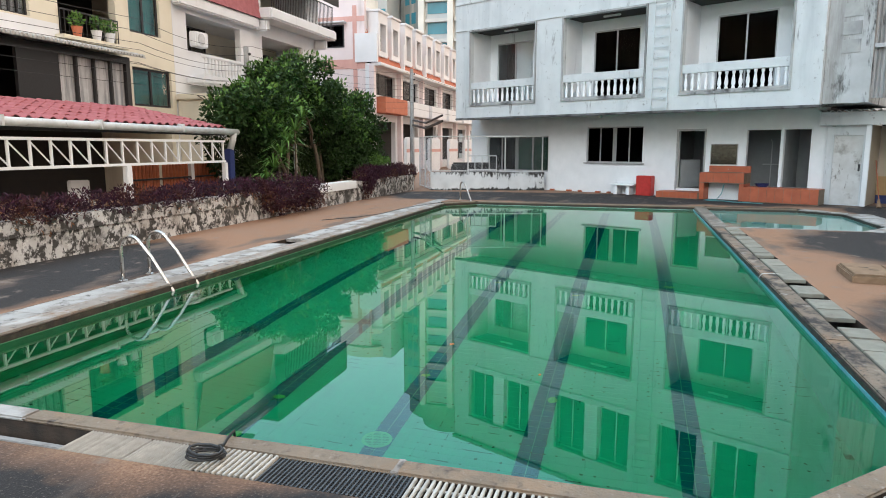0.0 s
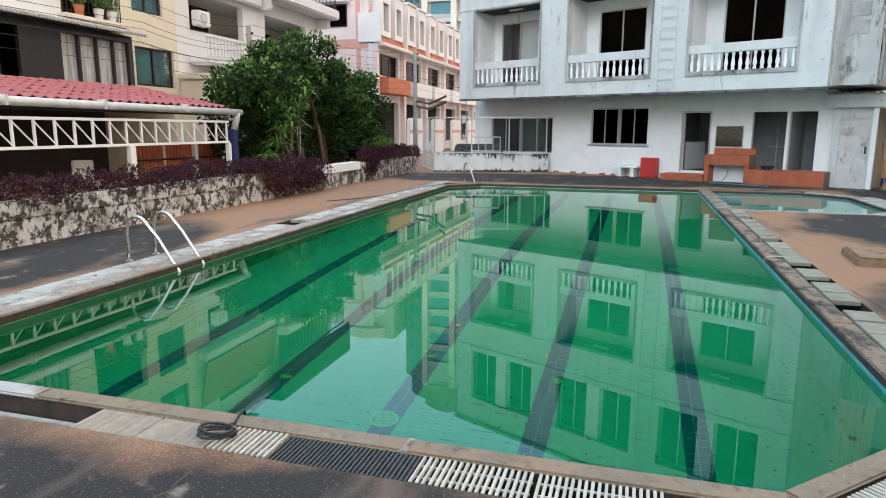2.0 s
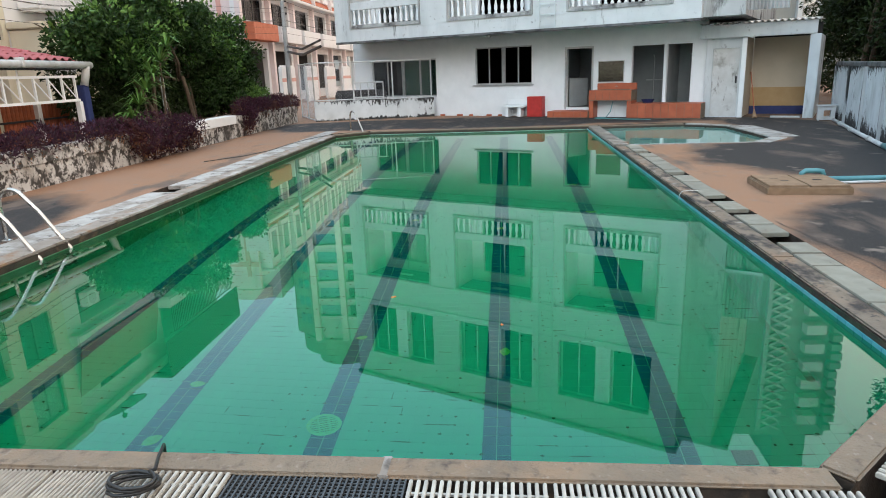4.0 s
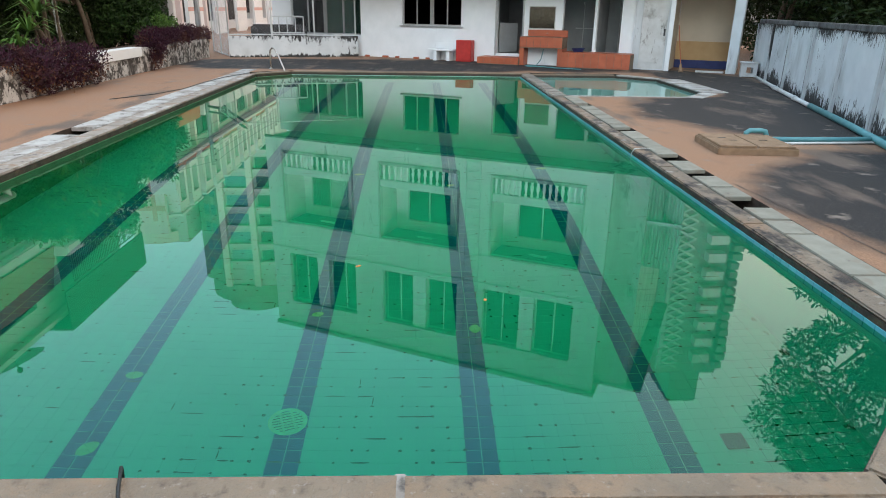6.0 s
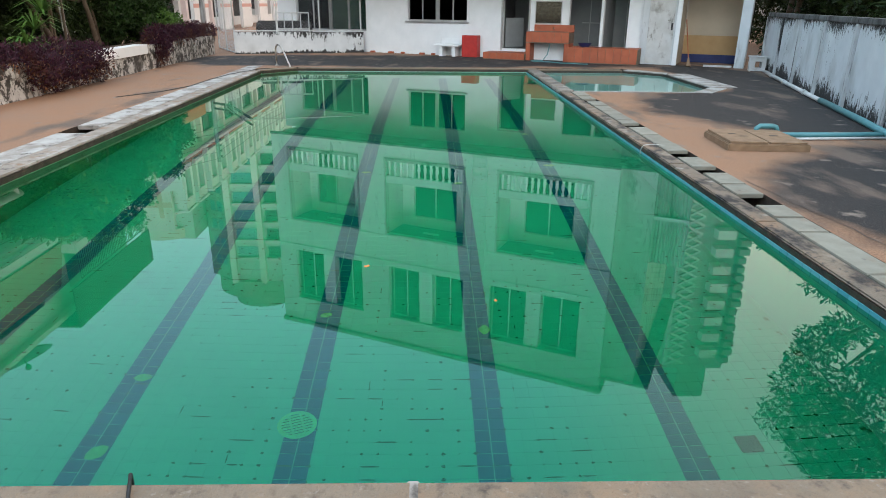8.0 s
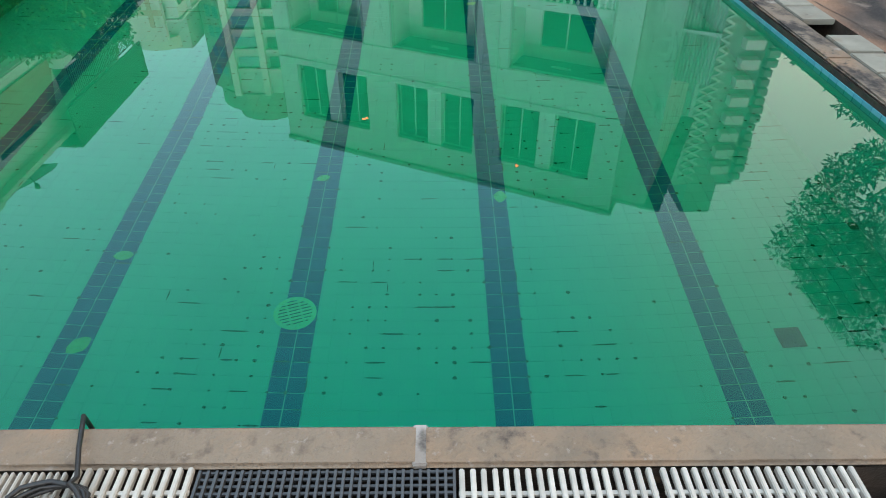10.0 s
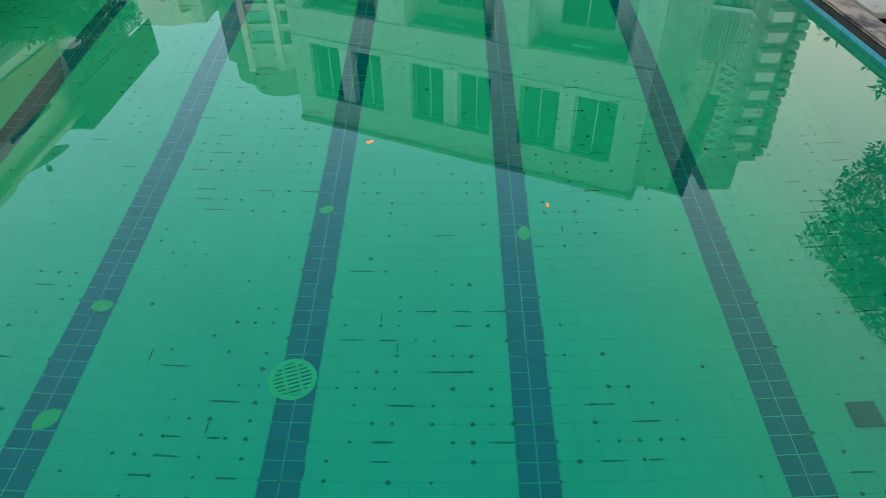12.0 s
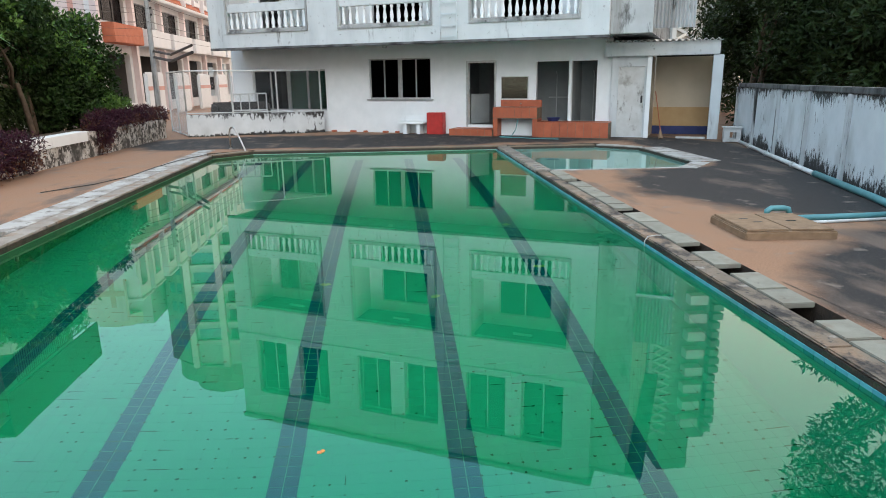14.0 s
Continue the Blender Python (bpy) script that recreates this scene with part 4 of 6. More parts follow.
part("side_partition", boxbm(6.76, 6.84, -0.07, 1.4, -0.02, 2.2), M_BEIGE, shed)

# red-tiled steps, wash trough, mirror
def local_thing(name, label, cat):
    return thing(name, label, cat, BO, BR)


def tiled_block(parent, name, u0, u1, y0, y1, z0, z1, nu):
    part(name, boxbm(u0, u1, y0, y1, z0, z1 - 0.006), M_COPING, parent)
    w = (u1 - u0) / nu
    for i in range(nu):
        part("tile", boxbm(u0 + i * w + 0.004, u0 + (i + 1) * w - 0.004, y0 - 0.012, y0 - 0.0005, z0 + 0.02, z1 - 0.004, bevel=0.003), M_BRICKRED, parent)
        part("tile", boxbm(u0 + i * w + 0.004, u0 + (i + 1) * w - 0.004, y0 - 0.012, y1, z1 - 0.0055, z1 + 0.006, bevel=0.003), M_BRICKRED, parent)


st = local_thing("entrance_step", "low red-tiled entrance step below the open door", "step")
tiled_block(st, "core", 1.15, 2.5, -0.75, -0.02, 0.0, 0.2, 6)
st = local_thing("long_step", "long red-tiled step below the shower openings", "step")
tiled_block(st, "core", 3.83, 5.85, -0.75, -0.02, 0.0, 0.43, 9)
sk = local_thing("wash_trough", "red-tiled wash trough on tiled legs", "sink")
tiled_block(sk, "trough", 2.48, 3.81, -0.62, -0.02, 0.52, 0.83, 6)
part("leg", boxbm(2.48, 2.62, -0.6, -0.02, 0.0, 0.518, bevel=0.006), M_BRICKRED, sk)
part("leg", boxbm(3.67, 3.81, -0.6, -0.02, 0.0, 0.518, bevel=0.006), M_BRICKRED, sk)
part("splashback", boxbm(2.56, 3.81, -0.06, -0.003, 0.84, 1.03, bevel=0.005), M_BRICKRED, sk)
part("basin_hollow", boxbm(2.6, 3.7, -0.5, -0.12, 0.837, 0.842), M_COPING, sk)
part("tap", tube(bmesh.new(), [(3.2, -0.06, 0.93), (3.2, -0.16, 0.95), (3.2, -0.2, 0.91)], 0.012, 8), M_STEEL, sk)
part("under_panel", boxbm(2.63, 3.66, -0.2, -0.16, 0.0, 0.51), M_WHITE2, sk, "whitewashed panel under the trough")
mr = local_thing("wall_mirror", "old wall mirror over the wash trough", "mirror")
part("glass", boxbm(2.58, 3.37, -0.03, -0.022, 1.08, 1.69), M_MIRROR, mr)
part("frame", pierced(bmesh.new(), 2.56, 3.39, 1.06, 1.71, -0.04, -0.002, [(2.58, 3.37, 1.08, 1.69)]), M_ALU, mr)
hs = local_thing("green_hose", "thin green hose lying below the wash trough", "hose")
part("hose", tube(bmesh.new(), [(3.25, -0.64, 0.5), (3.2, -0.68, 0.2), (3.1, -0.8, 0.03), (2.8, -1.0, 0.02), (3.0, -1.2, 0.02), (3.4, -1.1, 0.02), (3.8, -1.3, 0.02), (4.6, -1.35, 0.02)], 0.014, 7), M_PIPET, hs, smooth=True)

bn = local_thing("concrete_bench", "small white concrete bench against the wall", "bench")
part("seat", boxbm(-0.7, 0.2, -0.5, -0.08, 0.31, 0.37, bevel=0.015), M_WHITE2, bn)
part("backrest", boxbm(-0.58, 0.18, -0.12, -0.05, 0.372, 0.56, bevel=0.02), M_WHITE2, bn)
part("leg", boxbm(-0.52, -0.4, -0.45, -0.1, 0.0, 0.309, bevel=0.01), M_WHITE2, bn)
part("leg", boxbm(-0.06, 0.06, -0.45, -0.1, 0.0, 0.309, bevel=0.01), M_WHITE2, bn)
rb = local_thing("red_cabinet", "red metal cabinet standing beside the bench", "cabinet")
part("body", boxbm(0.25, 0.78, -0.35, -0.06, 0.0, 0.66, bevel=0.012), M_RED, rb)
part("door", boxbm(0.28, 0.75, -0.362, -0.3505, 0.04, 0.62, bevel=0.004), M_RED, rb)

# ---- boundary wall on the right ----
bw = thing("boundary_wall", "streaked white boundary wall with concrete posts", "wall", (3.75, -2.0, 0), math.degrees(math.atan2(1, 0.297)), kind="structure")
L = 19.3
n = 10
for i in range(n):
    a, b = L * i / n, L * (i + 1) / n
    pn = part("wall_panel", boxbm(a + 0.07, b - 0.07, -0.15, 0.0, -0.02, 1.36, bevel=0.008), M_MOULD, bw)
    part("wall_post", boxbm(b - 0.068, b + 0.068, -0.1, 0.045, -0.02, 1.36, bevel=0.01), M_POST, bw)
    part("wall_cap", boxbm(a, b - 0.004, -0.18, 0.03, 1.362, 1.46, bevel=0.012), M_CAP, bw)

# ---- pool floor tiles, drain, waterline ----
TP = 0.0955
cols = [i for i in range(-36, 36) if XL < -0.715 + i * TP and -0.715 + (i + 1) * TP < XR]
lane_cols = {12 * k + d for k in (-2, -1, 0, 1, 2) for d in (-1, 0)}
rows_n = int(YF / TP)
near_lane, rest_pale, rest_lane = [], [], []
for j in range(rows_n):
    for i in cols:
        x, yy = -0.715 + (i + 0.5) * TP, (j + 0.5) * TP
        lane = i in lane_cols and 1.0 < yy < YF - 1.0 or (i in lane_cols and yy <= 1.0)
        (near_lane if lane and yy < 2.95 and len(near_lane) < 300 else rest_lane if lane else rest_pale).append((x, yy))


def tile_field(name, places, material, parent, gap):
    c = np.array(places)
    h, hh = TP / 2 - gap, 0.005
    rng = np.random.default_rng(5)
    wob = rng.uniform(-0.0005, 0.0005, len(c))
    near, far = (np.array([floor_z(p[1] + e * TP / 2) for p in places]) + wob for e in (-1, 1))
    q = []
    for drop, s in ((hh, h), (0.0, h - 0.0006)):
        for sx, sy in ((-1, -1), (1, -1), (1, 1), (-1, 1)):
            q.append(np.stack([c[:, 0] + sx * s, c[:, 1] + sy * s, (near if sy < 0 else far) - drop], 1))
    v = np.stack(q, 1).reshape(-1, 3)
    base = (np.arange(len(c)) * 8)[:, None]
    fs = np.concatenate([base + np.array(f) for f in ((4, 5, 6, 7), (0, 1, 5, 4), (1, 2, 6, 5), (2, 3, 7, 6), (3, 0, 4, 7))])
    return cloud_part(name, v, fs, material, parent, kind="stuff")


tile_field("floor_tiles", rest_pale, M_TILE, pool, 0.0007)
tile_field("lane_tiles", rest_lane, M_LANE, pool, 0.0028)
first = None
for x, yy in near_lane:
    if first is None:
        first = part("lane_tile", boxbm(-TP / 2 + 0.0032, TP / 2 - 0.0032, -TP / 2 + 0.0032, TP / 2 - 0.0032, -0.008, 0.0), M_LANE, pool)
        first.matrix_basis = pose(x, yy, ZF)
    else:
        share("lane_tile", first.data, pool, pose(x, yy, ZF))
for side, xw in (("right", XR - 0.006),):
    first = None
    for k in range(140 if side == "right" else 90):
        yy = 1.0 + k * 0.105
        if first is None:
            first = part("waterline_tile", boxbm(-0.004, 0.004, 0.002, 0.102, -0.19, -0.058), M_WLTILE, pool)
            first.matrix_basis = pose(xw, yy, 0)
        else:
            share("waterline_tile", first.data, pool, pose(xw, yy, 0))
rng0 = np.random.default_rng(3)
dv, df = [], []


def dirt_blob(x, yy, lx, ly):
    n = len(dv)
    k = 7
    ph = rng0.uniform(0, 6.28)
    for i in range(k):
        a_ = ph + 2 * math.pi * i / k
        r_ = rng0.uniform(0.6, 1.2)
        dv.append((x + lx * r_ * math.cos(a_), yy + ly * r_ * math.sin(a_), floor_z(yy) + 0.004))
    df.append(tuple(range(n, n + k)))


for j in range(1, 90):
    for i in cols:
        x, yy = -0.715 + i * TP, j * TP
        if not XL + 0.1 < x < XR - 0.1:
            continue
        w = noise.noise((x * 0.9, yy * 0.9, 0.3)) + 0.35 * noise.noise((x * 3, yy * 3, 5.0)) + (0.2 if x < -0.2 else -0.05)
        if rng0.random() < 0.16 + 0.7 * max(w, -0.1):
            s = rng0.uniform(0.006, 0.013)
            dirt_blob(x, yy, s * 1.2, s)
        if rng0.random() < 0.02 + 0.16 * max(w - 0.1, 0):
            dirt_blob(x + TP * 0.5, yy, TP * rng0.uniform(0.35, 1.0), 0.006)
        if rng0.random() < 0.004 + 0.02 * max(w - 0.2, 0):
            dirt_blob(x, yy + TP * 0.5, 0.0045, TP * 0.45)
cloud_part("joint_dirt", np.array(dv), np.array(df), M_DIRT, pool, "dark silt caught in the tile joints", kind="stuff")
dc = thing("floor_drain_cover", "round pale green drain cover on the pool floor", "drain cover", (-0.745, 1.47, ZF + 0.001), 20)
M_DRAIN = surf("pale_green_plastic", (0.85, 0.86, 0.62), (0.75, 0.76, 0.5), 20.0, 0.5)
bm = bmesh.new()
for k in range(32):
    a0, a1 = 2 * math.pi * k / 32, 2 * math.pi * (k + 1) / 32
    bm.faces.new([bm.verts.new((r * math.cos(a), r * math.sin(a), 0.014)) for r, a in ((0.094, a0), (0.12, a0), (0.12, a1), (0.094, a1))])
part("rim", bm, M_DRAIN, dc)
# flat dark disc gives the hollow's shade by its colour
part("sump", lathe(bmesh.new(), [(0.096, -0.0005), (0.096, 0.004)], 24), M_EDGE, dc, "dark disc for the shaded hollow under the bars")
for k in range(8):
    s = -0.081 + k * 0.0232
    w = math.sqrt(max(0.098 ** 2 - s * s, 0))
    part("bar", boxbm(-w, w, s - 0.0066, s + 0.0066, 0.0045, 0.013), M_DRAIN, dc)
for s in (-0.035, 0.035):
    part("tie_bar", boxbm(s - 0.006, s + 0.006, -0.086, 0.086, 0.0045, 0.0125), M_DRAIN, dc)
bt = part("brown_tile", boxbm(1.87, 2.0, 1.16, 1.29, ZF + 0.001, ZF + 0.012, bevel=0.003), M_COPING)
tagged(bt, "loose brown tile lying on the pool floor", "tile")


def dead_leaf(at, size, rz, material, label):
    bm = bmesh.new()
    c = bm.verts.new((0, 0, 0.004))
    ring = [bm.verts.new((size * (0.6 + 0.4 * math.cos(2 * a)) * math.cos(a), size * 0.75 * math.sin(a), 0.006 * math.sin(3 * a))) for a in (2 * math.pi * k / 12 for k in range(12))]
    for k in range(12):
        bm.faces.new((c, ring[k], ring[(k + 1) % 12]))
    ob = part("fallen_leaf", bm, material)
    ob.matrix_world = pose(*at, 0, 0, rz)
    return tagged(ob, label, "leaf", "fallen leaves")


M_DRYLEAF = surf("yellow_dead_leaf", (0.82, 0.72, 0.3), (0.65, 0.55, 0.2), 30.0, 0.7)
M_ORLEAF = surf("orange_dead_leaf", (0.62, 0.25, 0.07), None, 30.0, 0.6)
for x, yy, s, rz in ((-0.737, 2.7, 0.05, 20), (0.484, 2.5, 0.065, 80), (-1.83, 1.88, 0.06, 10), (-1.83, 1.2, 0.07, 50), (0.42, 5.6, 0.06, 30), (1.62, 6.3, 0.08, 0), (1.55, 8.0, 0.08, 60), (-0.7, 6.0, 0.06, 0)):
    dead_leaf((x, yy, floor_z(yy) + 0.005), s, rz, M_DRYLEAF, "yellow dead leaf on the pool floor")
dead_leaf((-0.365, 2.28, ZW + 0.002), 0.022, 30, M_ORLEAF, "small orange leaf floating on the water")
dead_leaf((0.47, 1.72, ZW + 0.002), 0.016, 70, M_ORLEAF, "small orange leaf floating on the water")

# ---- hoses and pipes ----
pts = []
for k in range(48):
    a = k * 0.42
    r = 0.066 + 0.014 * math.sin(k * 0.9) + 0.012 * (k % 7) / 7
    pts.append((-0.98 + r * 1.25 * math.cos(a), -0.28 + r * math.sin(a), 0.018 + 0.001 * k))
pts += [(-0.93, -0.2, 0.05), (-0.97, -0.1, 0.045), (-1.0, -0.02, 0.03), (-1.02, 0.03, 0.02), (-1.035, 0.055, -0.06), (-1.03, 0.06, -0.4)]
coil = thing("hose_coil", "black hose coiled on the gratings, its end in the pool", "hose")
part("hose", tube(bmesh.new(), pts, 0.0075, 8), M_RUBBER, coil, smooth=True)
clip = thing("hose_strap", "thin white hose looped over the brown coping", "hose")
part("hose", tube(bmesh.new(), [(2.9, 6.0, 0.015), (2.8, 5.98, 0.022), (2.7, 5.95, 0.02), (2.665, 5.94, -0.02), (2.66, 5.94, -0.12)], 0.005, 6), M_PIPEW, clip, smooth=True)
wire = thing("thin_cable", "thin dark cable lying across the deck beside the gutter", "cable")
part("cable", tube(bmesh.new(), [(-5.5, 10.1, 0.008), (-5.0, 10.9, 0.008), (-4.75, 11.8, 0.01), (-4.72, 13.0, 0.012), (-4.6, 14.2, 0.012), (-4.3, 15.3, 0.012)], 0.007, 6), M_RUBBER, wire, smooth=True)
mh = thing("manhole_slab", "raised sandy concrete manhole slab with two lids", "manhole", (4.15, 6.13, 0), -4)
part("curb", boxbm(-0.48, 0.48, -0.45, 0.45, -0.01, 0.085, bevel=0.012), M_SLAB, mh)
part("lid", boxbm(-0.455, -0.01, -0.42, 0.42, 0.086, 0.108, bevel=0.008), M_SLAB, mh)
part("lid", boxbm(0.01, 0.455, -0.42, 0.42, 0.086, 0.104, bevel=0.008), M_SLAB, mh)
for x, yy in ((-0.25, 0.12), (-0.17, -0.05), (0.22, 0.0)):
    # slot drawn as a raised near-black bar, its shade in the colour
    part("lifting_slot", boxbm(x - 0.05, x + 0.05, yy - 0.015, yy + 0.015, 0.1045, 0.1095), M_DARK, mh)
tp = thing("teal_pipe", "teal plastic pipe running from the manhole to the wall", "pipe")
part("elbow", tube(bmesh.new(), [(4.42, 6.66, 0.05), (4.42, 6.67, 0.1), (4.47, 6.68, 0.13), (4.62, 6.68, 0.13), (4.68, 6.68, 0.12), (4.7, 6.66, 0.05)], 0.035, 10), M_PIPET, tp, smooth=True)
part("pipe", tube(bmesh.new(), [(4.64, 6.5, 0.045), (5.6, 6.52, 0.045), (6.3, 6.6, 0.045)], 0.035, 10), M_PIPET, tp, smooth=True)
part("pipe", tube(bmesh.new(), [(4.68, 6.36, 0.02), (6.2, 6.46, 0.02)], 0.018, 8), M_PIPEW, tp, smooth=True)
wp = thing("wall_pipe", "long plastic pipe lying along the boundary wall", "pipe")
part("pipe", tube(bmesh.new(), [(5.95, 6.0, 0.05), (6.45, 7.6, 0.05), (7.08, 9.8, 0.05)], 0.05, 10), M_PIPET, wp, "teal pipe length", smooth=True)
part("pipe", tube(bmesh.new(), [(7.08, 9.8, 0.045), (7.85, 12.4, 0.045), (8.75, 15.3, 0.045)], 0.042, 10), M_PIPEW, wp, "white pipe length", smooth=True)
for x, yy in ((7.4, 10.9), (7.95, 12.75), (8.4, 14.2)):
    part("coupling", tube(bmesh.new(), [(x, yy, 0.045), (x + 0.03, yy + 0.1, 0.045)], 0.055, 10), M_PIPEW, wp)
bx = thing("white_pump_box", "small white box with a round hole beside the wall", "box", (8.75, 15.75, 0), -20)
part("body", pierced(bmesh.new(), -0.2, 0.2, 0.02, 0.36, -0.15, 0.15, [(-0.06, 0.1, 0.1, 0.26)]), M_PIPEW, bx)
part("top", boxbm(-0.23, 0.23, -0.18, 0.18, 0.361, 0.39, bevel=0.01), M_PIPEW, bx)
for x in (-0.19, 0.15):
    part("foot", boxbm(x, x + 0.04, -0.12, 0.12, 0.0, 0.019), M_PIPEW, bx)
br = local_thing("broom", "wooden broom leaning in the lean-to", "broom")
part("stick", tube(bmesh.new(), [(6.98, 0.1, 1.25), (7.2, -0.35, 0.22)], 0.013, 8), M_WOODO, br)
part("bristles", tube(bmesh.new(), [(7.2, -0.35, 0.24), (7.21, -0.37, 0.12), (7.23, -0.42, 0.0)], [0.02, 0.045, 0.07], 8), M_SLAB, br)
pl = local_thing("white_plank", "white plank lying in front of the blue skirting", "plank")
part("plank", boxbm(7.6, 8.35, -0.2, -0.1, 0.0, 0.05, bevel=0.006), M_PIPEW, pl)
for i, (u, w) in enumerate(((-3.3, 0.16), (-2.6, 0.2), (-2.1, 0.12), (-1.4, 0.18), (-0.95, 0.12))):
    rk = part("brick", boxbm(u, u + w, -0.14, -0.03, 0.0, 0.06, bevel=0.01), M_BRICKRED)
    rk.matrix_world = pose(*BO, 0, 0, BR)
    tagged(rk, "loose dark red brick lying against the wall", "brick", "loose bricks")
tubw = local_thing("blue_basin", "blue plastic basin standing on the long step", "basin")
part("bowl", lathe(bmesh.new(), [(0.14, 0.0), (0.2, 0.1), (0.21, 0.1), (0.19, 0.09), (0.13, 0.012)], 18), M_BLUEP, tubw).matrix_basis = pose(4.2, -0.2, 0.436)
fl = local_thing("facade_lamp", "small grey lamp under the overhang", "lamp")
part("lamp_body", boxbm(-0.66, -0.54, BU + 0.05, BU + 0.2, 2.56, 2.655, bevel=0.02), M_ALU, fl)

# ---- planter wall, purple hedge, tree ----
pw = thing("planter_wall", "long peeling whitewashed planter wall", "wall", kind="structure")
part("lower_band", boxbm(-7.2, -6.92, -3.0, 20.7, -0.02, 0.375, bevel=0.006), M_PEEL, pw)
part("upper_band", boxbm(-7.2, -6.885, -3.0, 9.6, 0.38, 0.62, bevel=0.01), M_PEEL, pw)
part("upper_band", boxbm(-7.2, -6.885, 9.61, 14.95, 0.38, 0.60, bevel=0.01), M_PEEL, pw)
part("upper_band", boxbm(-7.2, -6.885, 14.96, 20.7, 0.38, 0.58, bevel=0.01), M_PEEL, pw)
part("white_patch", boxbm(-7.19, -6.878, 12.75, 15.2, 0.39, 0.612, bevel=0.006), M_WHITE2, pw, "freshly whitewashed length")
part("soil", boxbm(-8.3, -7.2, -3.0, 20.7, -0.02, 0.5), M_BARK, pw)
rng = np.random.default_rng(11)
hedge = thing("purple_hedge", "dense dark purple hedge with browned tips in the planter", "hedge")
cl = []
yy = -2.5
while yy < 9.8:
    cl.append((-7.1 + rng.normal() * 0.1, yy, 0.68 + rng.uniform(-0.04, 0.1), 0.3, 0.32, 0.2))
    yy += 0.26
for k in range(26):
    yy = rng.uniform(9.8, 12.7)
    cl.append((-6.85 + rng.normal() * 0.12, yy, rng.uniform(0.2, 0.75), 0.3, 0.35, 0.24))
for k in range(9):
    cl.append((-6.9 + rng.normal() * 0.06, rng.uniform(15.2, 16.3), rng.uniform(0.15, 0.85), 0.25, 0.3, 0.25))
yy = 16.4
while yy < 20.9:
    cl.append((-7.1 + rng.normal() * 0.1, yy, 0.74 + rng.uniform(-0.05, 0.1), 0.3, 0.3, 0.24))
    yy += 0.26
v, fs = leaf_cloud(rng, cl, 420, 0.075, 0.5, 0.3)
cloud_part("foliage", v, fs, M_PURPLE, hedge, kind="stuff")
v, fs = leaf_cloud(rng, [(q[0], q[1], q[2] - 0.12, q[3] * 1.05, q[4], q[5]) for q in cl], 40, 0.06, -0.2, 0.3)
cloud_part("dry_leaves", v, fs, M_DRYTIP, hedge, "browned dry leaves", kind="stuff")
bm = bmesh.new()
for q in cl[::2]:
    tube(bm, [(-7.12, q[1], 0.45), (q[0], q[1] + 0.05, q[2])], 0.008, 4)
part("twigs", bm, M_BARK, hedge)["kind"] = "stuff"


def limb(bm, a, b, r0, r1, bend=0.1):
    a, b = Vector(a), Vector(b)
    side = (b - a).orthogonal().normalized() * (b - a).length * bend
    tube(bm, [a, a.lerp(b, 0.35) + side, a.lerp(b, 0.7) + side * 0.6, b], [r0, r0 * 0.85, (r0 + r1) / 2, r1], 7)


tree = thing("bushy_tree", "dense dark green tree with several thin trunks", "tree", group="trees")
bm = bmesh.new()
stems = [(-8.5, 14.2), (-8.7, 15.0), (-8.4, 15.7), (-8.8, 16.6), (-8.6, 13.6)]
for i, (x, yy) in enumerate(stems):
    limb(bm, (x, yy, 0.0), (x - 0.2 + 0.2 * i % 0.3, yy + (i - 2) * 0.35, 1.7), 0.075, 0.05, 0.06)
    for k in range(3):
        limb(bm, (x - 0.2, yy + (i - 2) * 0.35, 1.6), (-9 + rng.normal() * 0.9, 15.5 + (i - 2) * 1.2 + rng.normal(), 2.6 + rng.uniform(0, 1.0)), 0.045, 0.015, 0.1)
part("trunk", bm, M_BARK, tree, smooth=True)
cl = []
for cx, cy, cz, rx, ry, rz, n in ((-8.9, 13.2, 2.45, 1.0, 1.5, 0.85, 34), (-9.3, 15.6, 3.15, 1.4, 1.9, 1.0, 46), (-9.0, 18.2, 2.5, 1.2, 1.9, 1.2, 46), (-8.8, 19.6, 1.7, 0.9, 1.3, 0.9, 22), (-8.6, 18.2, 1.2, 0.6, 1.2, 0.7, 18)):
    for k in range(n):
        a, b_ = rng.uniform(0, 2 * math.pi), rng.uniform(-0.8, 1)
        s = math.sqrt(1 - b_ * b_)
        r = rng.uniform(0.5, 1.12)
        q = rng.uniform(0.22, 0.52)
        cl.append((cx + rx * r * s * math.cos(a), cy + ry * r * s * math.sin(a), cz + rz * r * b_, q, q * 1.15, q * 0.75))
low = []
for k in range(95):
    yy = rng.uniform(12.2, 20.8)
    low.append((-9.3 + rng.normal() * 0.25 + 0.35 * (yy > 17), yy, rng.uniform(0.35, 2.3), 0.4, 0.5, 0.42))
for k in range(16):
    low.append((-9.1 + rng.normal() * 0.2, rng.uniform(11.6, 14.2), rng.uniform(0.9, 2.0), 0.3, 0.4, 0.4))
v, fs = leaf_cloud(rng, low, 260, 0.14, 0.0, 0.45, 0.5)
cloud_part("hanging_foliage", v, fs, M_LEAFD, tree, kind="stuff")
v, fs = leaf_cloud(rng, cl, 330, 0.125, 0.1, 0.5)
cloud_part("crown", v, fs, M_LEAF, tree, kind="stuff")
# brighter leaves, set a little higher and nearer the pool than the crown
v, fs = leaf_cloud(rng, [(c[0] + 0.1, c[1], c[2] + 0.15, *c[3:]) for c in cl[:126:2]], 90, 0.13, 0.4, 0.5)
cloud_part("bright_leaves", v, fs, M_LEAF2, tree, kind="stuff")
dr = thing("dracaena", "bright green strap-leaved plant beside the tree", "plant")
bm = bmesh.new()
